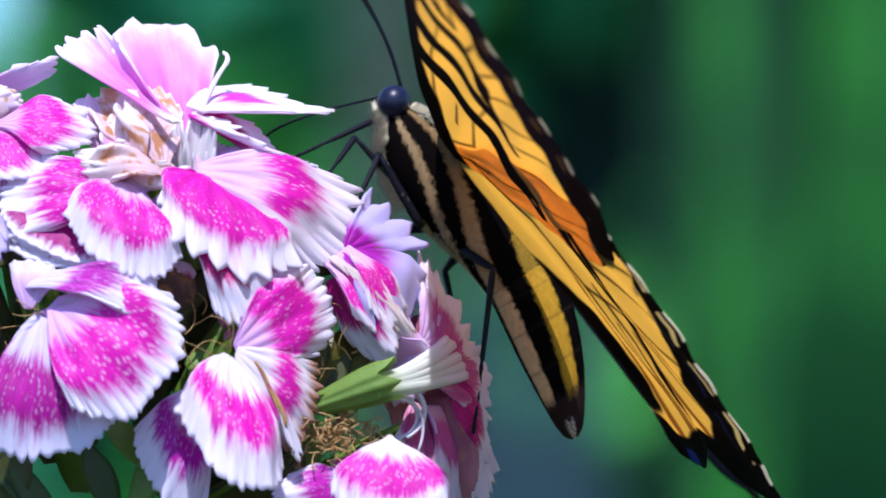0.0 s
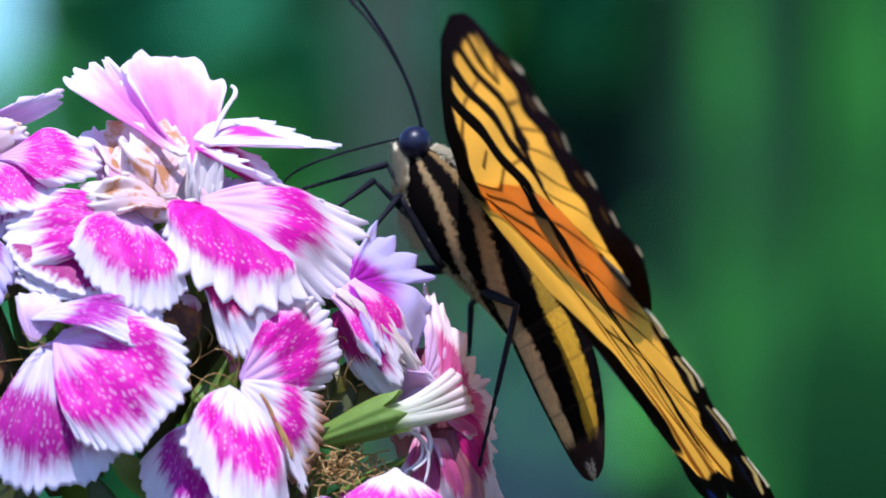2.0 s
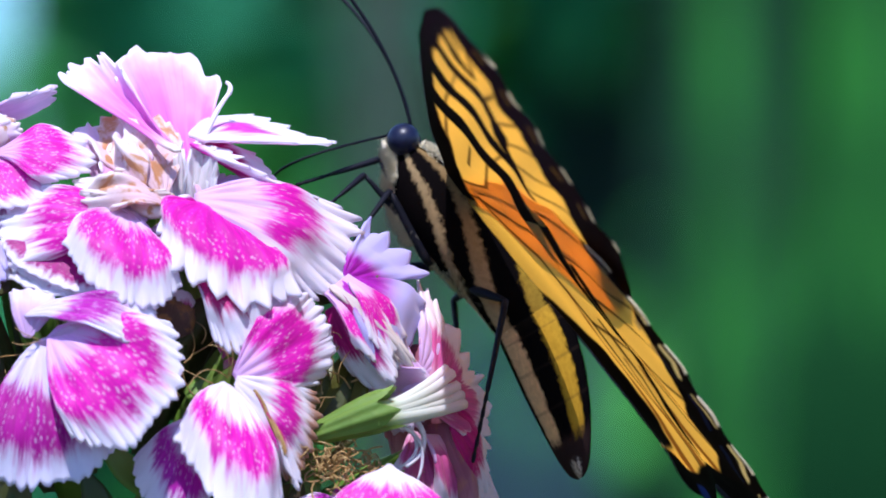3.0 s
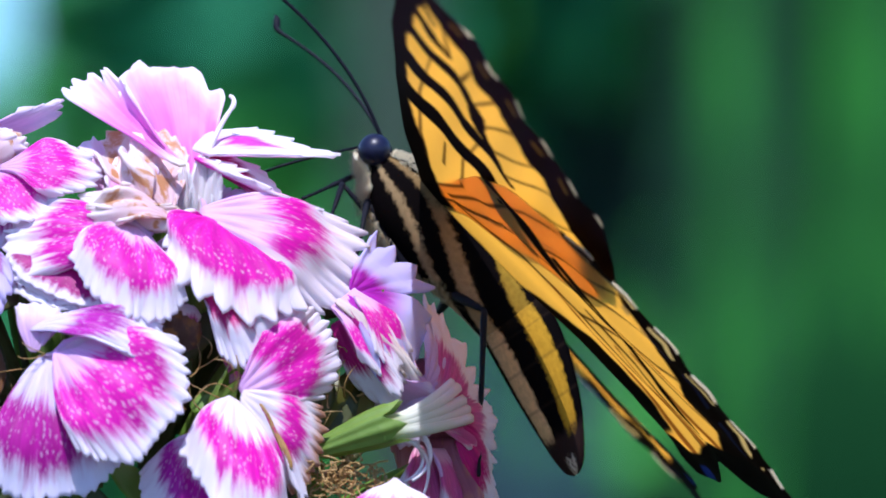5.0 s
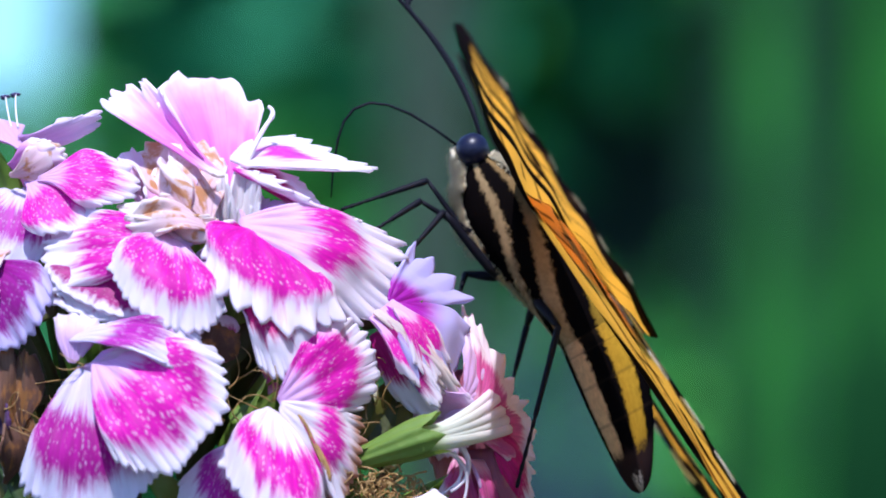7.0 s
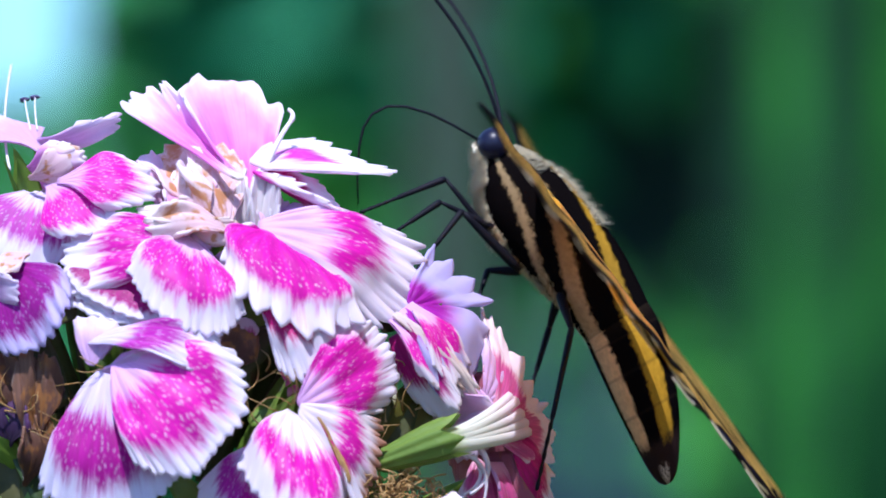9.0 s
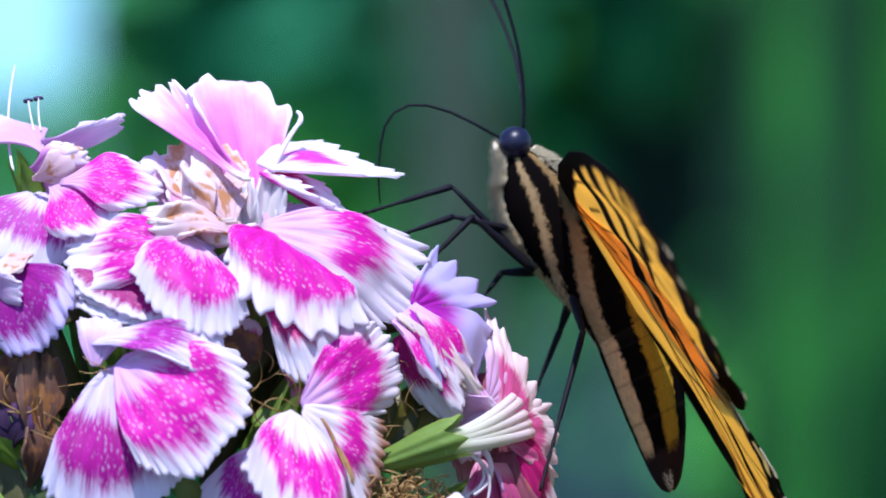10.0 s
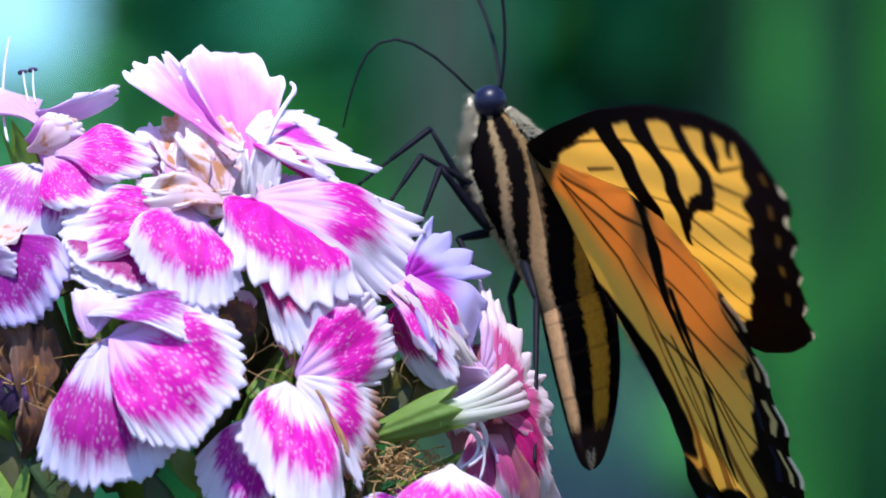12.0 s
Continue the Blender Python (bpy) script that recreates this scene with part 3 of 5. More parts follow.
# flower with the bright hanging petal
fg = flower((-18.13, -8.47), 2.5, 10, 1.5)
fan(fg, (-18.1, -9.1), (-22.1, -12.3), (-17.2, -19.8), (-13.1, -17.7), M_BRIGHT, M_UNDER, (0.0, -2.0, -6.0, -4.0), teeth=14, tooth=0.035, bulge=0.35, curl=0.08, arch=0.07)
fan(fg, (-17.6, -8.5), (-14.7, -1.8), (-9.4, -3.1), (-10.7, -9.0), M_WIDE, M_UNDER, (0.0, -0.4, -0.4, 0.0), teeth=13, tooth=0.05, bulge=0.30, curl=0.08, arch=0.10)
fan(fg, (-17.5, -8.7), (-10.7, -9.5), (-11.0, -14.4), (-13.1, -16.8), M_DRYEDGE, M_STRAW, (-0.2, -0.4, -0.8, -1.0), teeth=13, tooth=0.06, bulge=0.18, curl=0.05, arch=0.10)
fan(fg, (-15.9, -9.5), (-13.6, -14.3), (-12.7, -17.2), (-11.8, -17.0), M_CRIMEDGE, M_STRAW, (-0.8, -1.4, -1.8, -1.6), teeth=5, tooth=0.05, bulge=0.10, curl=0.0, arch=0.05)
fan(fg, (-21.0, -12.1), (-25.6, -14.8), (-23.9, -21.0), (-19.8, -21.0), M_VIOLET, M_UNDER, (2.2, 1.6, 0.8, 1.4), teeth=12, tooth=0.04, bulge=0.3)
petal(fg, (-18.37, -7.84), (-16.45, -4.73), 2.6, M_ROSE, M_ROSE, (3.0, 3.5), roll=10, teeth=9)
thread(fg, [(-18.13, -8.47, 0), (-20.28, -6.65, -2), (-21.71, -9.52, -1)], 0.05, M_STRAW)
thread(fg, [(-18.13, -8.32, 0), (-17.65, -5.69, -2), (-19.80, -5.69, -1)], 0.05, M_STRAW)
thread(fg, [(-17.98, -8.32, -0.5), (-17.50, -6.65, -2), (-17.98, -5.31, -2)], 0.06, M_STRAW)

# large flower low at the left
fh = flower((-33.91, -5.12), 2.0, 9, 1.6)
fan(fh, (-33.8, -5.2), (-39.5, -14.3), (-34.6, -17.9), (-27.8, -14.3), M_PURPLE_SHADE, M_UNDER, (0.2, -1.0, -2.0, -1.6), teeth=15, tooth=0.035, bulge=0.30, curl=0.06, arch=0.05)
fan(fh, (-33.0, -4.6), (-31.6, -13.0), (-24.1, -12.1), (-22.8, -3.6), M_WIDE, M_UNDER, (-0.6, -3.0, -4.2, -2.8), teeth=18, tooth=0.03, bulge=0.32, curl=0.07, arch=0.07)
fan(fh, (-35.2, -3.1), (-27.4, -5.1), (-24.5, -4.0), (-24.3, -1.5), M_VIOLET, M_VIOLET, (-0.6, -3.0, -2.4, -1.0), teeth=10, tooth=0.04, bulge=0.25, curl=0.05, arch=0.14)
fan(fh, (-35.1, -5.1), (-36.6, -1.4), (-34.7, -0.9), (-32.3, -1.9), M_UNDER, M_UNDER, (-0.3, 0.0, -0.2, -0.4), teeth=6, tooth=0.04, bulge=0.3)
petal(fh, (-34.63, -5.45), (-27.93, -5.12), 1.6, M_UNDER, M_UNDER, (0.2, -0.6), roll=30, teeth=8)
thread(fh, [(-34.15, -5.21, -0.5), (-35.10, -4.97, -1.5), (-36.16, -4.26, -1)], 0.05, M_STRAW)
thread(fh, [(-34.15, -5.31, -0.5), (-35.58, -5.93, -1.5), (-36.44, -5.45, -1)], 0.05, M_STRAW)

# lilac flower beside the insect, its shade painted into the petals
fi = flower((-6.41, -1.39), 3.0)
fan(fi, (-8.1, -0.0), (-6.9, 4.0), (-4.0, 2.4), (-1.6, -0.0), M_SHADED_LILAC, M_UNDER, (0.4, 0.4, 0.2, 0.4), teeth=4, tooth=0.22, bulge=0.35, curl=0.0, arch=0.08)
fan(fi, (-8.3, -0.2), (-6.9, -4.7), (-3.5, -7.6), (-1.6, -1.4), M_SHADED_LILAC, M_UNDER, (0.2, -0.6, -0.6, 0.2), teeth=10, tooth=0.05, bulge=0.3, curl=0.05, arch=0.12)
fan(fi, (-7.9, -0.4), (-6.5, -4.7), (-4.5, -6.7), (-4.0, -5.2), M_SPECK, M_UNDER, (-0.4, -1.2, -1.4, -1.0), teeth=6, tooth=0.05, bulge=0.1, curl=0.0, arch=0.12)
petal(fi, (-8.99, -0.53), (-3.73, -7.13), 2.6, M_WIDE, None, (0.2, -0.6), roll=-36, teeth=14, tooth=0.09, arch=0.12, claw=0.6)
petal(fi, (-8.99, -2.25), (-4.50, -9.52), 1.9, M_DEEP, M_STRAW, (1.6, 1.2), roll=20, teeth=10, claw=0.6)
petal(fi, (-6.89, -5.69), (-8.80, -2.82), 1.9, M_DEEP, M_ROSE, (3.0, 2.4), roll=20, teeth=10, claw=0.6)

# the flower seen from the side, with fading rose petals
fk = flower((-5.17, -11.24), -2.0, 6.5, 1.7, axis=(1.0, -0.10, 0.36), label="side-on flower with a plump green cup", mat=M_FRESH)
fan(fk, (-0.6, -9.6), (-1.8, 0.2), (1.1, -4.7), (2.9, -8.8), M_ROSE, M_UNDER, (0.2, 0.4, -0.2, -0.4), teeth=7, tooth=0.13, bulge=0.0, curl=0.10, arch=0.10, claw=0.2)
fan(fk, (-1.9, -8.1), (-2.1, -3.3), (-0.5, -2.7), (1.3, -7.1), M_UNDER, M_ROSE, (0.8, 1.0, 0.6, 0.2), teeth=7, tooth=0.06, bulge=0.2, curl=0.04, arch=0.12)
fan(fk, (-0.8, -10.8), (2.9, -8.3), (4.4, -11.9), (2.7, -14.8), M_ROSE, M_UNDER, (-0.8, -0.6, -1.2, -1.0), teeth=6, tooth=0.15, bulge=0.1, curl=0.08, arch=0.12, claw=0.2)
fan(fk, (0.7, -11.7), (2.9, -12.9), (3.9, -17.2), (2.1, -19.6), M_CRIMEDGE, M_ROSE, (-1.2, -1.2, -1.4, -1.0), teeth=9, tooth=0.06, bulge=0.1, curl=0.04, arch=0.10, claw=0.3)
fan(fk, (-1.0, -13.3), (-0.2, -18.1), (2.2, -21.5), (5.1, -18.2), M_ROSE, M_UNDER, (0.2, 0.0, -0.6, 0.0), teeth=11, tooth=0.08, bulge=0.2, curl=0.06, arch=0.10, claw=0.2)
fan(fk, (-2.4, -13.0), (-4.5, -17.2), (-2.2, -21.0), (0.7, -19.6), M_ROSE, M_UNDER, (1.2, 1.0, 0.4, 0.6), teeth=11, tooth=0.06, bulge=0.2)
for a, m, b, w in (((-5.74, -11.33), (-2.10, -10.57), (0.77, -8.08), 0.80), ((-5.74, -11.62), (-2.01, -10.86), (1.24, -9.13), 0.78), ((-5.74, -12.00), (-1.72, -11.62), (1.82, -10.67), 0.80), ((-5.74, -11.43), (-2.34, -10.19), (0.29, -7.60), 0.60), ((-5.74, -11.81), (-1.82, -11.24), (1.63, -9.90), 0.70)):
    thread(fk, [(*a, -2.4), (*m, -3.0), (*b, -2.2)], w, M_STRAP, "claw")
petal(fi, (-9.47, -0.72), (-3.16, -7.13), 0.62, M_ROLL, M_UNDER, (-0.4, -0.6), roll=-30, teeth=5, tooth=0.10, claw=0.45, arch=0.12, cup=0.6, ripple=0.05, bow=0.1)
petal(fi, (-8.80, -1.77), (-4.11, -8.66), 1.0, M_CRIMSON, M_CRIMSON, (-0.4, -0.8), roll=24, teeth=7, tooth=0.05, claw=0.6, arch=0.06)
petal(fk, (-0.67, -12.39), (0.77, -21.95), 3.0, M_DUSKROSE, M_DUSKROSE, (1.0, 1.0), roll=20, teeth=12, claw=0.4, ripple=0.05)
petal(fk, (-2.34, -5.69), (-1.15, -15.73), 3.8, M_DUSKROSE, M_DUSKROSE, (2.4, 2.4), roll=-12, teeth=12, claw=0.4, ripple=0.07)
petal(fk, (-4.02, -5.69), (-3.06, -12.87), 2.8, M_UNDER, M_ROSE, (2.0, 2.0), roll=15, teeth=12, claw=0.4, ripple=0.07)
petal(fk, (-4.50, -7.60), (-1.87, -9.52), 2.0, M_UNDER, M_ROSE, (0.6, 0.6), roll=35, teeth=12, claw=0.4, ripple=0.07)
thread(fk, [(-2.34, -11.91, -1), (-0.43, -14.30, -1.5), (-3.06, -15.97, -1)], 0.28)
thread(fk, [(-2.82, -12.63, -1), (-1.15, -14.78, -1), (-3.78, -16.12, -0.8)], 0.2)
thread(fk, [(-4.02, -12.39, -1.6), (-0.67, -13.34, -2), (-2.10, -17.17, -1)], 0.2)

# dead flower low down in the shade
fm = flower((-42.52, -11.43), 5.0, label="dead flower with brown and dusky violet petals")
for a, b, w, mat, rl in (((-42.28, -11.91), (-43.95, -7.60), 2.6, M_DUSK, 20), ((-42.04, -11.91), (-41.56, -8.08), 2.2, M_DUSK, -30), ((-40.37, -13.34), (-40.46, -3.78), 1.6, M_BROWN, 30), ((-39.41, -12.39), (-38.93, -4.26), 1.4, M_BROWN, -30),
                         ((-41.80, -9.52), (-42.76, -4.26), 1.8, M_BROWN, 10), ((-40.84, -15.26), (-39.41, -9.52), 2.0, M_BROWN, 40), ((-23.63, -5.69), (-22.19, -1.87), 1.8, M_BROWN, 20), ((-21.71, -3.78), (-23.15, -1.39), 1.6, M_ROSE, -10)):
    petal(fm, a, b, w, mat, mat, (4.0, 3.0), roll=rl, teeth=9, ripple=0.10, cup=0.3)

# lowest flower
fl = flower((-4.50, -16.69), 2.0)
petal(fl, (-4.50, -15.83), (-4.50, -23.15), 4.8, M_BRIGHT, None, (-6.0, -11.0), roll=-8, teeth=14, arch=0.14, claw=0.25, point=True, bow=0.24)
petal(fl, (-6.89, -19.56), (-14.06, -21.47), 2.2, M_VIOLET, None, (0, -0.5), roll=15, teeth=12)
petal(fl, (-5.93, -17.17), (-8.32, -21.00), 2.4, M_WIDE, None, (-0.2, -0.4), roll=30, teeth=12)
petal(fl, (-3.06, -16.69), (-0.67, -20.52), 2.4, M_ROSE, M_UNDER, (0.6, 0.6), roll=-40, teeth=12)
fl2 = flower((-23.15, -25.78), 2.0)
petal(fl2, (-23.15, -25.78), (-26.02, -30.56), 4.5, M_BRIGHT, None, (0, 0), teeth=14)
petal(fl2, (-21.71, -26.02), (-15.97, -29.60), 4.5, M_WIDE, None, (0, 0), teeth=14)
petal(fl2, (-23.15, -25.54), (-30.32, -26.73), 4.0, M_VIOLET, None, (0, 0), teeth=14)
petal(fl2, (-10.71, -23.39), (-6.89, -28.65), 4.0, M_VIOLET, None, (0, 0), teeth=14)

# stem, bracts and leaves
v, f = tube(bend(HEAD + Vector((0, 0.004, -0.002)), HEAD + Vector((0.006, 0.006, -0.2)), WORLDS[plant].translation, 16), [0.003] * 15 + [0.004], 10)
part("stem", mesh_of("stem", v, f, mats=[M_CALYX]), plant)


def blade_mesh(length, width, mat, fold=0.25, droop=0.2, n=14, wave=0.0, point=0.8):
    """A pointed leaf along +y with a folded midrib, as a closed thin solid."""
    verts = []
    for side in (1, -1):
        for i in range(n):
            s = i / (n - 1)
            w = width * (math.sin(math.pi * min(1.0, s * 0.86 + 0.14)) ** point)
            for j in (-1, -0.5, 0, 0.5, 1):
                verts.append((w * j, length * s, -droop * length * s * s + abs(j) * w * fold + wave * width * math.sin(9 * s + j) + side * 0.0002 * (1 - abs(j) * 0.6)))
    k = 5 * n
    faces = grid_faces(n, 5) + [tuple(i + k for i in q[::-1]) for q in grid_faces(n, 5)]
    rim = list(range(5)) + [4 + 5 * i for i in range(1, n)] + [k - 1 - i for i in range(1, 5)] + [5 * i for i in range(n - 2, 0, -1)]
    for i, a in enumerate(rim):
        b = rim[(i + 1) % len(rim)]
        faces.append((b, a, a + k, b + k))
    return mesh_of("leaf", verts, faces, mats=[mat])


def aim_pose(p, q, roll=0.0, face=(0, -1, 0)):
    """A pose at p with +y towards q and +z as near to face as can be."""
    y = (Vector(q) - Vector(p)).normalized()
    z = Vector(face)
    z = (z - y * z.dot(y)).normalized()
    z = Matrix.Rotation(radians(roll), 3, y) @ z
    m = Matrix((y.cross(z), y, z)).transposed().to_4x4()
    m.translation = p
    return m


def head_leaf(a, b, half, mat, da=3.0, db=2.0, roll=0.0, name="leaf", droop=0.1):
    p, q = place(*a, dome(*a) + da), place(*b, dome(*b) + db)
    return part(name, blade_mesh((q - p).length, half * MM, mat, droop=droop), plant, aim_pose(p, q, roll))


for a, b, w, mat, r in (((-10.71, -12.39), (-4.78, -5.50), 2.4, M_OLIVE, 14), ((-8.80, -12.63), (-6.89, -7.13), 1.8, M_OLIVE, -24), ((-40.37, -21.95), (-44.19, -14.54), 0.7, M_CALYX, 10), ((-41.80, -21.95), (-40.37, -15.26), 0.7, M_CALYX, -20), ((-20.28, -11.91), (-16.45, -5.45), 1.0, M_CALYX, 10), ((-21.71, -10.00), (-17.41, -7.60), 0.9, M_CALYX, -20), ((-23.15, -9.52), (-21.71, -2.34), 0.8, M_BRACT, 20),
                        ((-10.71, -13.34), (-6.89, -5.69), 1.4, M_BRACT, 10), ((-8.80, -14.30), (-4.50, -7.13), 1.4, M_BRACT, -15), ((-10.71, -10.47), (-10.71, -5.69), 1.1, M_BRACT, 10),
                        ((-25.06, -18.13), (-28.89, -13.82), 1.2, M_CALYX, 20), ((-26.02, -21.95), (-21.71, -12.39), 1.4, M_CALYX, -10), ((-27.93, -21.95), (-30.32, -16.21), 1.3, M_LEAF, 10),
                        ((-34.63, -21.95), (-41.80, -11.91), 1.4, M_LEAF, 20), ((-36.54, -21.95), (-36.06, -13.34), 1.6, M_BRACT, 0), ((-40.37, -24.82), (-43.71, -5.69), 1.6, M_BRACT, 10),
                        ((-39.41, -21.95), (-40.37, -5.69), 1.4, M_BRACT, -20), ((-37.50, -8.56), (-40.37, -0.91), 1.1, M_BRACT, 0), ((-32.23, -24.82), (-37.02, -17.17), 1.3, M_LEAF, 0),
                        ((-12.63, -21.95), (-10.71, -14.30), 1.3, M_CALYX, 0), ((-14.54, -24.82), (-11.67, -17.17), 1.4, M_BRACT, 15), ((-4.02, -21.95), (-6.89, -16.21), 1.3, M_BRACT, 0),
                        ((-23.15, -5.69), (-19.32, -1.39), 1.3, M_BRACT, 0), ((-14.54, -7.60), (-16.93, -1.87), 1.4, M_BRACT, 10), ((-21.23, 1.00), (-21.71, 5.31), 1.2, M_BRACT, 10),
                        ((-10.71, -1.87), (-6.89, 1.00), 1.1, M_BRACT, 20), ((-37.02, -1.39), (-38.45, 1.96), 1.2, M_BRACT, 0), ((-28.89, -1.87), (-26.50, 0.05), 1.3, M_BRACT, 0)):
    head_leaf(a, b, w, mat, 5.0, 4.0, r, "bract")
rng = np.random.default_rng(21)
for i in range(90):
    u0, v0 = (-28.41, -15.26)
    a, k = rng.uniform(0, 6.28), math.sqrt(rng.uniform(0, 1))
    u, v = u0 + 27 * k * math.cos(a), v0 + 27 * k * math.sin(a)
    q = place(u, v, dome(u, v) + rng.uniform(6, 9))
    p = HEAD.lerp(q, 0.45)
    part("bract", blade_mesh((q - p).length, rng.uniform(1.0, 1.8) * MM, M_BRACT if i % 3 else M_CALYX, droop=0.05), plant, aim_pose(p, q, rng.uniform(-60, 60)))
for i in range(12):
    a = i * 2.4
    p = WORLDS[plant].translation + Vector((0, 0, 0.06 + 0.026 * i))
    q = p + Vector((math.cos(a) * 0.05, math.sin(a) * 0.05, 0.035))
    part("leaf", blade_mesh(0.075, 0.008, M_LEAF, droop=0.35), plant, aim_pose(p, q, 0, (0, 0, 1)))
# a crumb of dried petals and fine awns
rng = np.random.default_rng(5)
bits = []
for i in range(150):
    u0, v0 = (-8.80, -15.97)
    u, v = u0 + rng.normal(0, 1.5), v0 + rng.normal(0, 0.9)
    p = place(u, v, dome(u, v) + rng.uniform(-1, 1.5))
    q = p + Vector(rng.normal(0, 1, 3)) * 0.0009
    bits.append(tube(bend(p, (p + q) / 2 + Vector(rng.normal(0, 1, 3)) * 0.0006, q, 5), 0.00007, 5))
v, f = joined(bits)
tagged(part("stamen_tangle", mesh_of("stamen_tangle", v, f, mats=[M_STRAW]), plant), "tangle of dry straw-coloured stamens", kind="stuff")
bits = []
for i in range(46):
    u0, v0 = ((-20.76, -7.60), (-36.54, -12.39), (-8.80, -9.52), (-40.84, -8.56), (-11.67, -11.91))[i % 5]
    u, v = u0 + rng.normal(0, 1.6), v0 + rng.normal(0, 1.8)
    p = place(u, v, dome(u, v) + 3.0)
    q = p + Vector((rng.normal(0, 0.0022), rng.normal(-0.001, 0.001), rng.uniform(0.0008, 0.003)))
    bits.append(tube(bend(p, (p + q) / 2 + Vector(rng.normal(0, 1, 3)) * 0.001, q, 6), [0.00009, 0.00008, 0.00007, 0.00006, 0.00004, 0.00002], 5))
v, f = joined(bits)
tagged(part("awn_tuft", mesh_of("awn_tuft", v, f, mats=[M_STRAW]), plant), "thin straw-coloured awns between the flowers", kind="stuff")

# ---- the butterfly; its own axes: x to the head, y to its left, z to its back ----
BLACK = (0.016, 0.007, 0.008)
YELLOW = (0.97, 0.75, 0.25)


def wing_paint(name):
    n = Nodes(name)
    att = n.node("ShaderNodeAttribute", attribute_name="pattern")
    co = n.coords()
    fine = n.noise(co, 2600.0, 4.0)
    big = n.noise(co, 220.0, 3.0)
    hsv = n.node("ShaderNodeHueSaturation")
    n.link(att.outputs["Color"], hsv.inputs["Color"])
    n.link(n.math("MULTIPLY_ADD", fine, 0.5, n.math("MULTIPLY_ADD", big, 0.5, 0.5)), hsv.inputs["Value"])
    n.bump(fine, 0.3, 0.0001)
    glow = n.node("ShaderNodeMix", data_type="RGBA", blend_type="MULTIPLY")
    glow.inputs[0].default_value = 1.0
    n.link(att.outputs["Color"], glow.inputs[6])
    glow.inputs[7].default_value = (1.0, 0.88, 0.71, 1)
    return n.finish(hsv.outputs[0], 0.45, thin=0.86, thin_colour=glow.outputs[2], spec=0.2)


def body_paint(name, bands, dark_tip=None):
    """Lengthwise bands by the angle round the body; bands: (from, to, colour) in half turns from the back to the belly."""
    n = Nodes(name)
    u, v = n.uv()
    co = n.coords()
    fuzz = n.noise(n.vec(n.math("MULTIPLY", u, 44.0), n.math("MULTIPLY", v, 34.0)), 1.0, 4.0, 0.7)
    a = n.math("MULTIPLY", n.math("ABSOLUTE", n.math("SUBTRACT", u, 0.5)), 2.0)
    a = n.math("MULTIPLY_ADD", n.math("SUBTRACT", fuzz, 0.5), 0.12, a)
    col = (0.004, 0.003, 0.003)
    drift = n.step(v, 0.22, 0.86)
    for lo, hi, c, lo1, hi1, c1 in bands:
        low, high = n.math("MULTIPLY_ADD", drift, lo1 - lo, lo), n.math("MULTIPLY_ADD", drift, hi1 - hi, hi)
        m = n.math("MULTIPLY", n.step(n.math("SUBTRACT", a, low), -0.015, 0.025), n.math("SUBTRACT", 1.0, n.step(n.math("SUBTRACT", a, high), -0.015, 0.025)))
        tint = n.mix(drift, c, c1)
        dull = n.mix(drift, tuple(x * 0.72 for x in c), tuple(x * 0.72 for x in c1))
        col = n.mix(m, col, n.mix(n.step(fuzz, 0.30, 0.75), dull, tint))
    if dark_tip:
        vv = n.math("MULTIPLY_ADD", n.math("SUBTRACT", fuzz, 0.5), 0.12, v)
        col = n.mix(n.step(vv, dark_tip, dark_tip + 0.06), col, (0.030, 0.016, 0.014))
        # abdomen's base browned: dark hair, with the shade there painted in
        col = n.mix(n.math("MULTIPLY", n.math("SUBTRACT", 1.0, n.step(vv, 0.12, 0.34)), 0.4), col, (0.05, 0.032, 0.018))
        pale = n.math("MULTIPLY", n.step(vv, 0.76, 0.82), n.math("MULTIPLY", n.step(a, 0.40, 0.46), n.math("SUBTRACT", 1.0, n.step(a, 0.60, 0.68))))
        col = n.mix(n.math("MULTIPLY", pale, n.step(fuzz, 0.35, 0.6)), col, (0.62, 0.48, 0.38))
        ring = n.math("FRACT", n.math("MULTIPLY", v, 8.0))
        rings = n.math("MULTIPLY", n.math("SUBTRACT", 1.0, n.step(n.math("ABSOLUTE", n.math("SUBTRACT", ring, 0.5)), 0.02, 0.06)), 0.3)
        col = n.mix(rings, col, (0.03, 0.018, 0.012))
    n.bump(n.noise(co, 3600.0, 4.0), 0.3, 0.0001)
    return n.finish(col, 0.9, spec=0.0)


M_WING = wing_paint("wing_scales")
OCHRE, TAN = (0.46, 0.245, 0.018), (0.84, 0.48, 0.22)
M_ABDOMEN = body_paint("abdomen_bands", ((0.27, 0.46, OCHRE, 0.27, 0.46, OCHRE), (0.655, 0.86, TAN, 0.655, 0.86, TAN)), 0.64)
# rear band colours dulled for dark fuzz plus painted shade
M_THORAX = body_paint("thorax_bands", ((0.06, 0.10, OCHRE, 0.29, 0.44, (0.26, 0.15, 0.018)), (0.305, 0.375, (0.20, 0.125, 0.05), 0.67, 0.84, (0.50, 0.31, 0.15)), (0.515, 0.585, (0.28, 0.19, 0.09), 0.97, 1.05, (0.56, 0.36, 0.19)), (0.90, 1.05, (0.52, 0.41, 0.28), 0.98, 1.05, TAN)))
n = Nodes("insect_black")
M_INSECT = n.finish(n.mix(n.noise(n.coords(), 2500.0), (0.003, 0.003, 0.006), (0.010, 0.010, 0.016)), 0.6, spec=0.12)
n = Nodes("compound_eye")
M_EYE = n.finish(n.mix(n.noise(n.coords(), 500.0), (0.003, 0.004, 0.014), (0.008, 0.009, 0.034)), 0.38, spec=0.35)
n = Nodes("pale_hair")
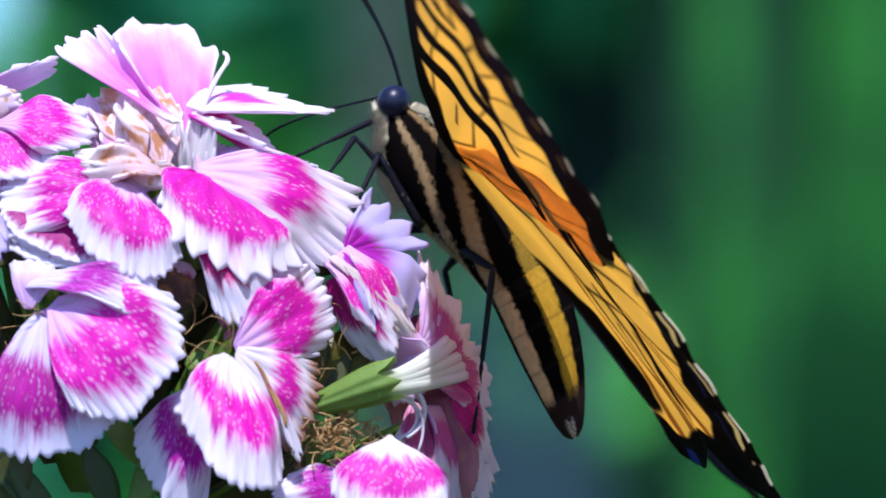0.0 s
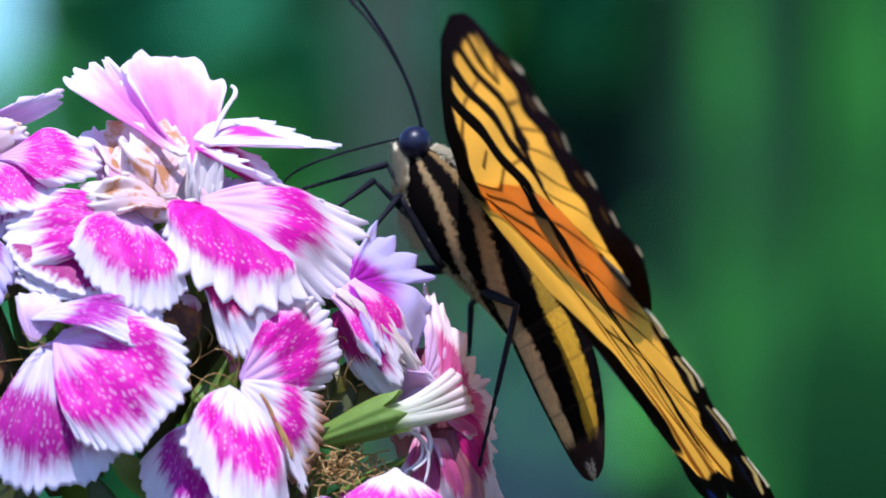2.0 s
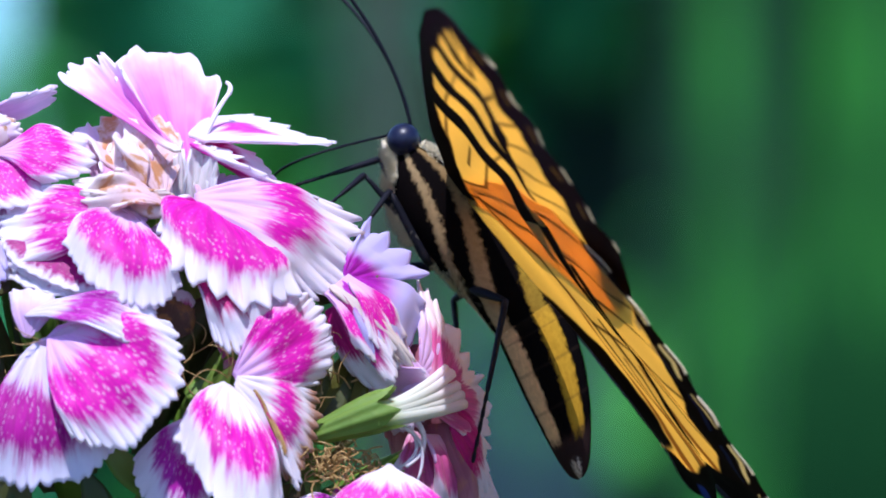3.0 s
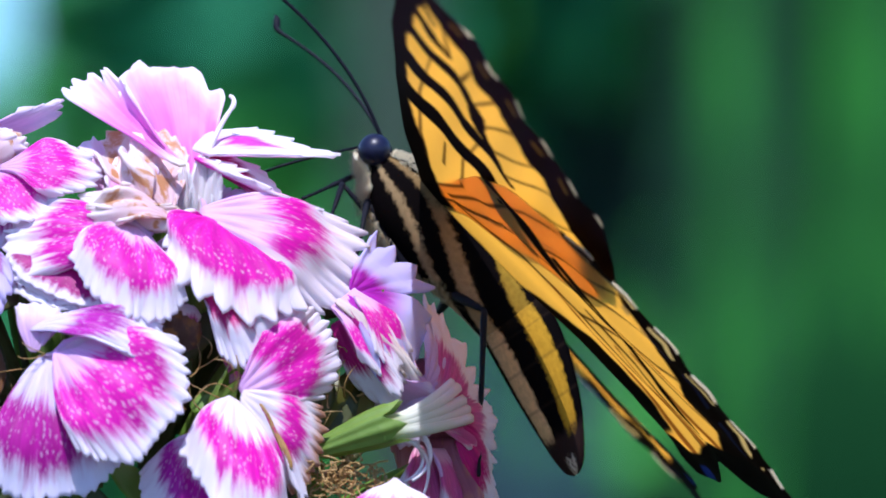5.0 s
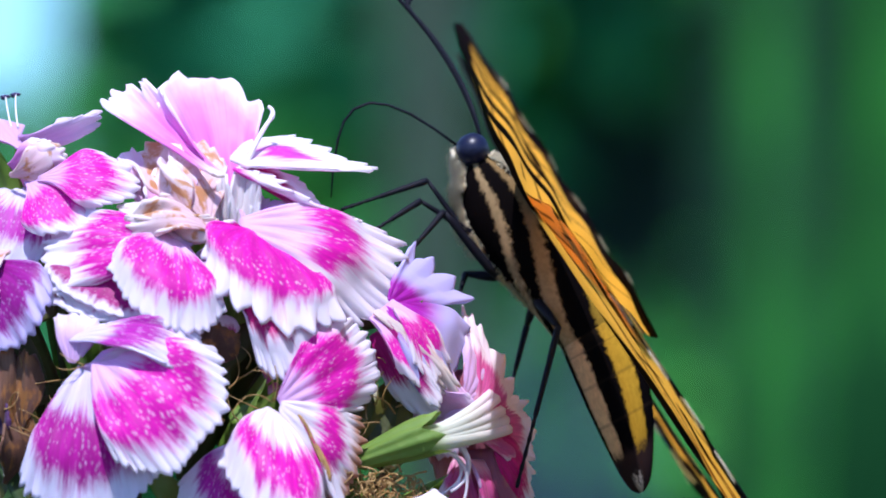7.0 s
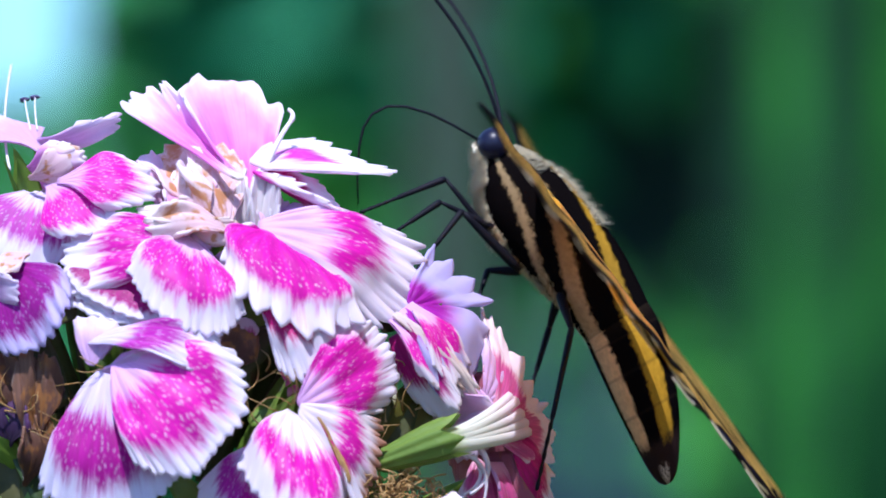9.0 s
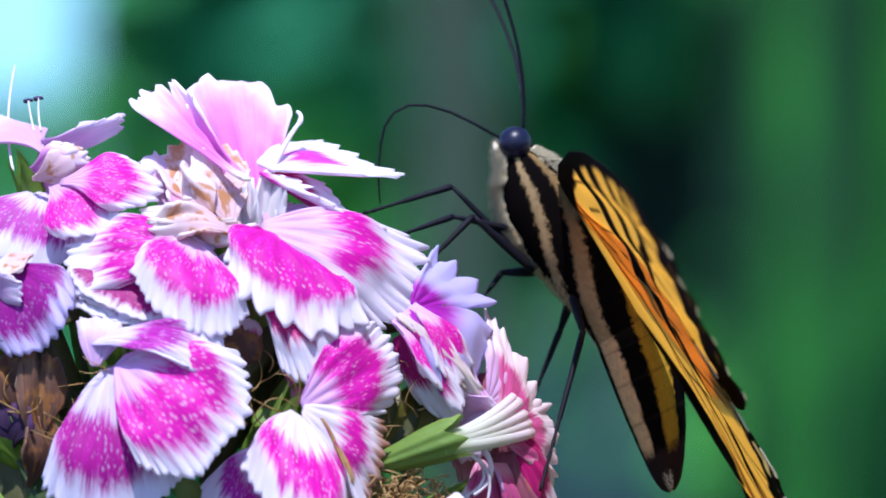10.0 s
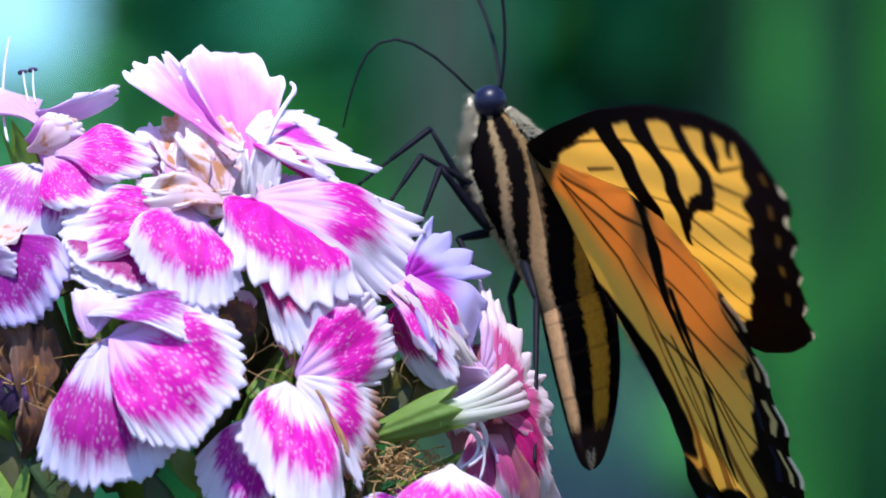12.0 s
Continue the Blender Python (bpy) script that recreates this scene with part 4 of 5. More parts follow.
M_HAIR = n.finish(n.mix(n.random(), (0.84, 0.72, 0.46), (0.90, 0.82, 0.62)), 0.7, thin=0.3)

butterfly = part("butterfly", None)
tagged(butterfly, "swallowtail with black-striped yellow wings on the flower head", "butterfly")


def body_rings(sections, k=28):
    """sections: x, middle, half width, half height."""
    xs = np.linspace(0, 1, len(sections))
    fine = np.linspace(0, 1, 4 * len(sections))
    s = np.array([np.interp(fine, xs, [q[i] for q in sections]) for i in range(4)]).T
    for _ in range(2):
        s[1:-1] = (s[:-2] + 2 * s[1:-1] + s[2:]) / 4
    ang = np.linspace(0, 2 * math.pi, k, endpoint=False)
    rings, uv = [], []
    for i, (x, zc, ry, rz) in enumerate(s):
        rings.append(np.stack([np.full(k, x), ry * np.sin(ang), zc - rz * np.cos(ang)], -1) * MM)
        uv += [(j / k, i / (len(s) - 1)) for j in range(k)]
    v, f = loft(rings)
    return v, f, uv


for name, mat, secs, lab in (("thorax", M_THORAX, ((4.2, 0, 1.3, 1.5), (3, 0, 2.4, 2.7), (0, 0.2, 3.3, 3.9), (-4, 0.7, 3.4, 4.1), (-7.5, 1.4, 3.1, 3.8), (-10.5, 1.75, 2.95, 3.4), (-13.2, 1.85, 2.80, 3.1), (-14.2, 1.8, 2.5, 2.8)), "furry thorax banded black and cream"),
                             ("abdomen", M_ABDOMEN, ((-9.0, 1.8, 1.8, 2.0), (-11, 1.95, 2.35, 2.7), (-13.2, 1.9, 2.86, 3.15), (-15.5, 1.75, 2.95, 3.2), (-19, 1.2, 2.75, 2.95), (-22.5, 0.4, 2.3, 2.3), (-25.2, -0.4, 1.6, 1.55), (-26.6, -0.8, 0.95, 0.95), (-27.1, -0.95, 0.3, 0.3)), "yellow abdomen with black bands and dark tip")):
    v, f, uv = body_rings(secs)
    part(name, mesh_of(name, v, f, uv, [mat]), butterfly, None, lab)


def ball(name, centre, r, mat, parent, label="", sx=1.0):
    bm = bmesh.new()
    bmesh.ops.create_uvsphere(bm, u_segments=28, v_segments=18, radius=r * MM)
    for q in bm.verts:
        q.co.x *= sx
    me = bpy.data.meshes.new(name)
    bm.to_mesh(me)
    bm.free()
    me.materials.append(mat)
    me.polygons.foreach_set("use_smooth", np.ones(len(me.polygons), dtype=bool))
    return part(name, me, parent, WORLDS[parent] @ Matrix.Translation(Vector(centre) * MM), label)


head = ball("head", (4.9, 0, -0.1), 1.6, M_INSECT, butterfly)
for s in (1, -1):
    ball("eye", (0.35, s * 1.05, 0.25), 1.4, M_EYE, head, "dark blue-black compound eye", 0.95)
v, f = tube([(0.000, 0.0007, -0.0010), (0.0006, 0.0007, -0.0014), (0.0011, 0.0005, -0.0013)], [0.00042, 0.00036, 0.00015], 8)
v2, f2 = tube([(0.000, -0.0007, -0.0010), (0.0006, -0.0007, -0.0014), (0.0011, -0.0005, -0.0013)], [0.00042, 0.00036, 0.00015], 8)
v, f = joined([(v, f), (v2, f2)])
part("palps", mesh_of("palps", v, f, mats=[M_HAIR]), head, WORLDS[head], "pale furry palps")


def hair_mesh(spots, seed):
    """Fine hairs standing on the body; spots: count, x from and to, turn round the body from and to (0 the back, 1 the belly), length in mm, lie."""
    rng = np.random.default_rng(seed)
    sx = [-26, -19, -13, -10.5, -7.5, -4, 0, 3, 4.2, 4.9, 6.3]
    table = [(sx), [-0.6, 1.2, 1.9, 1.9, 1.4, 0.7, 0.2, 0, 0, -0.1, -0.1], [0.9, 2.6, 2.6, 2.6, 2.9, 3.3, 3.2, 2.3, 1.7, 1.5, 0.5], [0.9, 2.9, 2.9, 3.1, 3.6, 4.0, 3.8, 2.6, 1.7, 1.5, 0.5]]
    verts, faces = [], []
    for count, x0, x1, a0, a1, length, lie in spots:
        for _ in range(count):
            x = rng.uniform(x0, x1)
            a = math.pi * (rng.uniform(a0, a1) + rng.normal(0, 0.02)) * (1 if rng.uniform() < 0.75 else -1)
            zc, ry, rz = (np.interp(x, sx, table[i]) for i in (1, 2, 3))
            p = np.array([x, ry * math.sin(a), zc + rz * math.cos(a)])
            d = np.array([0, math.sin(a), math.cos(a)]) + np.array([lie, 0, 0]) + rng.normal(0, 0.28, 3)
            d = d / np.linalg.norm(d) * length * rng.uniform(0.45, 1.2)
            s = np.cross(d, rng.normal(0, 1, 3))
            s = s / np.linalg.norm(s) * 0.034
            t = np.cross(d, s)
            t = t / np.linalg.norm(t) * 0.034
            b = len(verts)
            verts += [p + s, p - s * 0.5 + t, p - s * 0.5 - t, p + d]
            faces += [(b, b + 1, b + 3), (b + 1, b + 2, b + 3), (b + 2, b, b + 3)]
    return mesh_of("hair", np.array(verts) * MM, faces, mats=[M_HAIR])


tagged(part("hair", hair_mesh([(2200, 2.6, 6.1, 0.74, 1.0, 1.1, -0.3), (900, 1.4, 4.3, 0.06, 0.30, 0.6, -0.9), (1900, -2.5, 3.4, 0.85, 1.0, 1.3, -0.5), (1100, -8.5, -1.5, 0.86, 1.0, 0.6, -1.2),
                               (350, -5.0, 2.0, 0.0, 0.14, 1.2, -0.8), (800, -13.5, -6.0, 0.74, 1.0, 0.7, -2.0)], 3), butterfly), "pale cream fur on head and thorax", kind="stuff")


def seg_dist(P, pts):
    """Least distance from the points P (k, 2) to a polyline."""
    best = np.full(len(P), 1e9)
    for a, b in zip(pts[:-1], pts[1:]):
        a, b = np.array(a, float), np.array(b, float)
        d = b - a
        t = np.clip(((P - a) @ d) / (d @ d), 0, 1)
        best = np.minimum(best, np.linalg.norm(P - a - t[:, None] * d, axis=1))
    return best


def lay(col, mask, c):
    return col * (1 - mask[:, None]) + np.array(c)[None, :] * mask[:, None]


def wiggle(P, k, seed):
    r = np.random.default_rng(seed).uniform(0, 6.28, 6)
    return (np.sin(P[:, 0] * k + r[0]) * np.sin(P[:, 1] * k * 0.8 + r[1]) + 0.6 * np.sin(P[:, 0] * k * 2.3 + r[2] + P[:, 1]) * np.sin(P[:, 1] * k * 1.9 + r[3]))


def wing_solid(name, A, L, Zc, col, mirror, rows, cols):
    s = -1 if mirror else 1
    top = np.stack([A, s * L, Zc + 0.05], -1).reshape(-1, 3)
    low = top - np.array([0, 0, 0.10])
    k = len(top)
    f = grid_faces(rows, cols)
    faces = f + [tuple(i + k for i in q[::-1]) for q in f]
    rim = list(range(cols)) + [cols - 1 + cols * j for j in range(1, rows)] + [k - 1 - i for i in range(1, cols)] + [cols * j for j in range(rows - 2, 0, -1)]
    for i, a in enumerate(rim):
        b = rim[(i + 1) % len(rim)]
        faces.append((b, a, a + k, b + k))
    if not mirror:
        faces = [q[::-1] for q in faces]
    return mesh_of(name, np.concatenate([top, low]) * MM, faces, mats=[M_WING], colours=np.concatenate([col, col]))


def streak(col, P, line, half0, half1, wv, rough=0.25, c=BLACK, strength=1.0):
    """A dark streak along a polyline, half0 wide at its start and half1 at its end."""
    best, along_ = np.full(len(P), 1e9), np.zeros(len(P))
    lengths = np.concatenate([[0], np.cumsum([math.dist(p, q) for p, q in zip(line[:-1], line[1:])])])
    for i, (p, q) in enumerate(zip(line[:-1], line[1:])):
        p, d = np.array(p, float), np.array(q, float) - np.array(p, float)
        t = np.clip(((P - p) @ d) / (d @ d), 0, 1)
        e = np.linalg.norm(P - p - t[:, None] * d, axis=1)
        along_ = np.where(e < best, (lengths[i] + t * (lengths[i + 1] - lengths[i])) / lengths[-1], along_)
        best = np.minimum(best, e)
    half = half0 + (half1 - half0) * along_ + rough * wv
    return lay(col, (1 - smooth(-0.20, 0.20, best - half)) * strength, c)


VEIN = (0.060, 0.018, 0.008)
EDGE = (0.026, 0.008, 0.010)


def forewing(mirror):
    rows, cols = 290, 180
    l = np.linspace(0, 49.2, rows)
    front = np.interp(l, [0, 8, 18, 30, 40, 45, 48, 49.2], [1, 6.5, 12.5, 18.3, 21.8, 22.4, 20.6, 16.8])
    back = np.interp(l, [0, 5, 10, 15, 21.5, 27, 33, 37, 39, 41, 44, 47, 49.2], [-2, -3.2, -6.4, -9.4, -12.0, -11.4, -8.4, -5.8, -4, 0, 6, 12, 16])
    for _ in range(6):
        front[1:-1] = (front[:-2] + 2 * front[1:-1] + front[2:]) / 4
        back[1:-1] = (back[:-2] + 2 * back[1:-1] + back[2:]) / 4
    w = np.linspace(0, 1, cols)
    A = back[:, None] + (front - back)[:, None] * w[None, :]
    L = np.repeat(l[:, None], cols, 1)
    edge = [(18, 49.4), (12, 47.2), (6, 44.2), (0, 41.2), (-4, 39.2)]
    P = np.stack([A.ravel(), L.ravel()], -1)
    dm = seg_dist(P, edge)
    L = L + (0.5 * np.sin(A * 1.35) * np.exp(-dm / 1.5).reshape(L.shape)) * (L > 35)
    col = np.tile(np.array(YELLOW), (len(P), 1))
    wv = wiggle(P, 0.8, 3)
    a, b = P[:, 0], P[:, 1]
    fr = np.interp(b, l, front)
    # veins from the cell to the margin, and the cell's own outline
    for line in ([(14.5, 38.0), (19.5, 47.0)], [(11.9, 35.5), (13.5, 44.0)], [(9.4, 33.0), (9.6, 42.0)], [(7.0, 29.0), (5.8, 40.0)],
                 [(4.0, 26.5), (2.0, 37.5)], [(1.5, 25.0), (-1.6, 35.5)], [(-1.5, 21.0), (-6.0, 33.0)]):
        col = streak(col, P, line, 0.17, 0.10, wv, 0.03, VEIN, 0.85)
    for line in ([(0.8, 3), (0.2, 10), (3.2, 17.0), (5.0, 25.0)], [(0.8, 3), (6.5, 12.0), (11.0, 22.0), (14.5, 33.0)], [(-1, 3), (-4, 12), (-7.5, 24), (-8, 30)], [(2.9, 11.0), (5.1, 16.0)]):
        col = streak(col, P, line, 0.20, 0.10, wv, 0.03, VEIN, 0.7)
    # the tiger stripes, wide at the front edge
    for line, h0, h1 in (([(11.6, 18.6), (7.4, 18.9), (4.2, 19.5), (1.0, 19.0), (-2.6, 16.6), (-6.5, 14.8)], 2.15, 1.25),
                         ([(15.6, 25.6), (11.2, 26.8), (7.2, 26.6), (4.3, 25.6), (0.5, 24.2)], 2.1, 0.6),
                         ([(18.6, 33.0), (14.4, 34.2), (10.8, 34.0), (8.6, 32.4), (6.2, 28.6), (4.0, 26.0)], 1.55, 0.40),
                         ([(20.6, 39.4), (17.6, 38.9), (14.6, 37.8)], 1.20, 0.50), ([(21.6, 43.0), (18.2, 42.2)], 0.80, 0.35)):
        col = streak(col, P, line, h0, h1, wv, 0.22)
    col = lay(col, 1 - smooth(1.3, 2.0, (fr - a) - 0.6 * smooth(20, 48, b) - 0.9 * (1 - smooth(8, 16, b)) + 0.15 * wv), BLACK)
    inside = np.interp(a, [-12, -5, 1, 9, 16, 21], [22.0, 29.6, 34.1, 38.7, 42.9, 44.8]) + 0.3 * wv + 0.35 * np.sin(a * 1.5)
    col = lay(col, smooth(-0.3, 0.3, b - inside), EDGE)
    s = a * 0.235 + 0.4
    spot = (np.abs((s % 1) - 0.5) < 0.20) * smooth(2.0, 2.3, dm) * (1 - smooth(2.7, 3.0, dm)) * 0.35
    col = lay(col, spot * (b > 38), (0.80, 0.58, 0.16))
    col = lay(col, (np.abs((s % 1) - 0.5) < 0.22) * (1 - smooth(0.3, 0.55, dm)) * (b > 36), (0.85, 0.82, 0.72))
    col = lay(col, 1 - smooth(-0.5, 0.5, b - 4.0 - 0.75 * np.clip(a, -2, 8) + 0.3 * wv), (0.016, 0.010, 0.010))
    Zc = 0.35 * np.sin(L / 49 * math.pi) + 0.0006 * (A - 5) ** 2 + 0.12 * np.sin(A * 1.1 - L * 0.35)
    return wing_solid("forewing", A, L, Zc, col, mirror, rows, cols)


def hindwing(mirror):
    rows, cols = 290, 170
    a = np.linspace(-0.3, -46.0, rows)
    x = -a
    out = np.interp(x, [0.3, 1, 2, 3.5, 6, 8, 11, 15, 20, 25, 30, 34, 36.5, 39, 43, 45.3, 46], [6, 13, 19.5, 23, 26.5, 29.2, 31.4, 32.1, 30.4, 29.2, 28.0, 26.2, 25.2, 25.6, 26.8, 26.8, 25.8])
    inn = np.interp(x, [0.3, 4, 10, 18, 24, 28, 31, 33, 34.5, 35.5, 37, 38.5, 41, 45.3, 46], [0.5, 0.8, 2.2, 5.4, 6.4, 5.2, 3.4, 3.8, 7.5, 13.0, 18.5, 21.6, 23.0, 24.0, 25.0])
    for _ in range(4):
        out[1:-1] = (out[:-2] + 2 * out[1:-1] + out[2:]) / 4
        inn[1:-1] = (inn[:-2] + 2 * inn[1:-1] + inn[2:]) / 4
    out = out + 0.65 * np.sin(x * 1.22) * smooth(9, 14, x) * (1 - smooth(33, 36, x))
    w = np.linspace(0, 1, cols)
    L = inn[:, None] + (out - inn)[:, None] * w[None, :]
    A = np.repeat(a[:, None], cols, 1)
    P = np.stack([A.ravel(), L.ravel()], -1)
    dm = seg_dist(P, list(zip(a[x > 9], out[x > 9]))[::4])
    low = seg_dist(P, list(zip(a[x > 31.5], inn[x > 31.5]))[::3])
    col = np.tile(np.array(YELLOW), (len(P), 1))
    wv = wiggle(P, 0.8, 7)
    p, q = P[:, 0], P[:, 1]
    din = q - np.interp(-p, x, inn)
    # veins
    for line in ([(-1.5, 5), (-4, 13), (-6, 22), (-12, 31)], [(-9, 16.2), (-14, 24), (-18, 31)], [(-12.6, 16.0), (-18, 22), (-23, 29)], [(-16, 15.4), (-23, 20), (-29, 26.5)],
                 [(-2, 4), (-9, 9.5), (-16, 11.5), (-25, 12.2), (-33, 10.5)], [(-20, 16.5), (-27, 17.6), (-34, 21)], [(-16, 11.5), (-19.5, 15.8)], [(-2.2, 4.6), (-7.5, 12.8), (-12.6, 16.2)]):
        col = streak(col, P, line, 0.22, 0.14, wv, 0.04, VEIN, 0.8)
    for line in ([(-13, 10.6), (-24, 10.0), (-32, 8.0)], [(-20, 13.0), (-27, 12.4), (-33, 11.2)], [(-18, 17.8), (-25, 18.6), (-30, 19.6)], [(-21, 15.0), (-27, 15.2), (-33, 16.0)]):
        col = streak(col, P, line, 0.14, 0.55, wv, 0.12, (0.34, 0.13, 0.02), 0.75)
    # the stripe that carries on from the forewing, and its branch
    col = streak(col, P, [(-1.6, 19.6), (-5, 18.4), (-9, 16.8), (-13.0, 15.8), (-17, 15.6), (-20.5, 16.8)], 1.25, 0.35, wv, 0.2)
    col = streak(col, P, [(-11, 17.6), (-16.5, 16.9), (-22, 15.6), (-30, 13.8)], 0.50, 0.30, wv, 0.12)
    col = streak(col, P, [(-16, 13.2), (-22, 14.0), (-31, 12.6)], 0.16, 0.22, wv, 0.05, VEIN, 0.8)
    # the scaly dark inner edge with a pale line on it, then the ochre patch and the black corner
    col = lay(col, (1 - smooth(-0.3, 0.3, din - 2.9 * smooth(9, 22, -p) + 0.25 * wv)) * smooth(-29.0, -28.0, p), (0.020, 0.010, 0.010))
    col = lay(col, (1 - smooth(0.5, 3.8, din)) * (1 - smooth(-29.4, -28.4, p)), (0.82, 0.50, 0.13))
    margin = 1 - smooth(-0.3, 0.3, dm - (3.0 * smooth(7, 13, -p) + 1.2 * smooth(15, 22, -p) + 4.6 * smooth(19, 29, -p)) + 0.35 * wv + 0.5 * np.sin(p * 1.22))
    col = lay(col, margin, EDGE)
    col = lay(col, 1 - smooth(-0.3, 0.3, low - 3.4 + 0.4 * wv), (0.014, 0.008, 0.010))
    s = (p * 0.194 + 0.62) % 1
    lun = (np.abs(s - 0.5) < 0.34 + 0.05 * wv) * smooth(1.4, 1.7, dm) * (1 - smooth(2.3, 2.6, dm)) * (p < -10) * (p > -35)
    col = lay(col, lun * 0.9, (0.86, 0.78, 0.48))
    blue = smooth(3.6, 3.9, dm) * (1 - smooth(4.4, 4.9, dm)) * (p < -17) * (p > -34) * (np.abs(s - 0.5) < 0.36)
    col = lay(col, blue * 0.35, (0.08, 0.13, 0.34))
    col = lay(col, 1 - smooth(0.5, 1.0, seg_dist(P, [(-33.2, 6.0), (-33.4, 7.2)])), (0.05, 0.09, 0.30))
    col = lay(col, (np.abs(s - 0.5) < 0.30 + 0.06 * wv) * (1 - smooth(0.35, 0.7, dm)) * (p > -37), (0.88, 0.86, 0.78))
    A = A + 3.0 * np.exp(-((L - 13.5) / 3.2) ** 2) * smooth(29, 36, -A)
    Zc = 0.5 * np.sin(np.clip((L - inn[:, None]) / 30, 0, 1) * math.pi) + 0.12 * np.sin(L * 0.9 + A * 0.3)
    return wing_solid("hindwing", A, L, Zc, col, mirror, rows, cols)


ROOT = Vector((0, 2.5, 2.0)) * MM
wings = {}
for side in (1, -1):
    for kind, make in (("forewing", forewing), ("hindwing", hindwing)):
        wings[kind, side] = part(kind, make(side < 0), butterfly, None, "yellow forewing with black tiger stripes" if kind == "forewing" else "yellow hindwing with black scalloped edge and tail")


def antenna_mesh():
    """Along +x, arching towards +z, with a club."""
    pts = [((x - 0.9 * smooth(14.0, 17.0, x)) * MM, 0, (0.020 * x * x - 1.9 * smooth(13.6, 17.0, x) ** 1.5) * MM) for x in np.linspace(0, 16.8, 30)]
    r = [0.15 * MM] * 24 + [0.18 * MM, 0.24 * MM, 0.32 * MM, 0.36 * MM, 0.30 * MM, 0.10 * MM]
    return tube(pts, r, 8)


antennae = {}
for side in (1, -1):
    v, f = antenna_mesh()
    antennae[side] = part("antenna", mesh_of("antenna", v, f, mats=[M_INSECT]), butterfly, None, "thin black clubbed antenna")

v, f = tube([(x * MM, 0, z * MM) for x, z in ((0, 0), (2, 1.3), (4, 2.4), (6, 3.1), (7.6, 3.2), (8.9, 2.6), (9.7, 1.5), (10.1, 0), (10.3, -1.5), (10.4, -3.2), (10.4, -5))], [0.12 * MM] * 7 + [0.11 * MM, 0.10 * MM, 0.09 * MM, 0.06 * MM], 8)
tongue = part("proboscis", mesh_of("proboscis", v, f, mats=[M_INSECT]), butterfly, None, "long thin black proboscis")

# legs: hip in the body, the foot's hold on the flowers, lengths of thigh and shin, way of the knee
HOLDS = {
    ("front", 1): ((-1.5, 1.2, -3.0), (-10.14, 5.75, -6.0), 5.9, 6.2, (0.9, 0.1, -0.2)),
    ("front", -1): ((-5.0, 1.0, -3.2), (-12.39, 7.85, -4.0), 9.8, 8.0, (0.9, 0.1, -0.2)),
    ("middle", 1): ((-5.2, 1.4, -3.2), (-7.85, 2.75, -7.0), 7.2, 7.6, (1.0, 0.1, 0.0)),
    ("middle", -1): ((-5.4, -1.2, -3.0), (-2.34, 0.62, -1.0), 3.0, 3.6, (0.5, -0.1, -0.9)),
    ("hind", 1): ((-8.5, 1.6, -1.2), (2.58, -15.64, -13.5), 4.6, 16.2, (-0.6, 0.8, 0.4)),
    ("hind", -1): ((-8.5, -1.6, -1.2), (1.63, -8.56, 2.0), 3.4, 7.2, (-0.6, -0.4, -0.6)),
}
legs = {}
for key, (hip, hold, thigh, shin, way) in HOLDS.items():
    thick = 0.62 if key[0] == "front" else 0.85
    v, f = tube([(x * thigh * MM, 0, 0) for x in (0, 0.15, 0.5, 0.85, 1.0)], [w * thick * MM for w in (0.32, 0.50, 0.48, 0.34, 0.27)], 10)
    up = part("thigh", mesh_of("thigh", v, f, mats=[M_INSECT]), butterfly, None, "black leg")
    line = [(0, 0.27), (0.06, 0.30), (0.3, 0.25), (0.55, 0.21)]
    for i in range(5):
        line += [(0.565 + i * 0.09, 0.13), (0.61 + i * 0.09, 0.19), (0.638 + i * 0.09, 0.13)]
    v, f = tube([(x * shin * MM, 0, 0) for x, r in line], [r * MM for x, r in line], 8)
    low = part("shin", mesh_of("shin", v, f, mats=[M_INSECT]), butterfly, None, "thin black shin and foot")
    legs[key] = (up, low)

# ---- the garden behind, all far out of focus ----
M_BLADE = leaf_paint("reed_leaf", (0.009, 0.105, 0.008), (0.032, 0.245, 0.018), thin=0.35, scale=60, patch=0.40)
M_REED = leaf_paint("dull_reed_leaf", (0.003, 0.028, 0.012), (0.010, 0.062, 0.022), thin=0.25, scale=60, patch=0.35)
# green taken almost to black so the leaves look shaded
M_SHADEGREEN = leaf_paint("shade_green_leaf", (0.004, 0.030, 0.010), (0.009, 0.055, 0.014), thin=0.15, rough=0.95, scale=60, patch=0.35, spec=0.05)
M_GLAUCOUS = leaf_paint("grey_green_leaf", (0.015, 0.042, 0.050), (0.028, 0.064, 0.076), thin=0.2, scale=60)
M_HEDGE = leaf_paint("hedge_leaf", (0.022, 0.22, 0.12), (0.095, 0.42, 0.050), thin=0.25, scale=30, patch=0.30)
# near-black colour stands for the shade deep in the hedge
M_SHADE = leaf_paint("hedge_shade", (0.006, 0.016, 0.015), (0.012, 0.034, 0.027), thin=0.0, rough=0.9, scale=20)
M_STALK = leaf_paint("dry_stalk", (0.020, 0.044, 0.024), (0.038, 0.064, 0.036), thin=0.0, scale=60)


def far_x(px_mm, depth):
    """Sideways place at that depth behind the insect of what shows at u there."""
    return px_mm * MM * (0.8 + depth) / 0.8


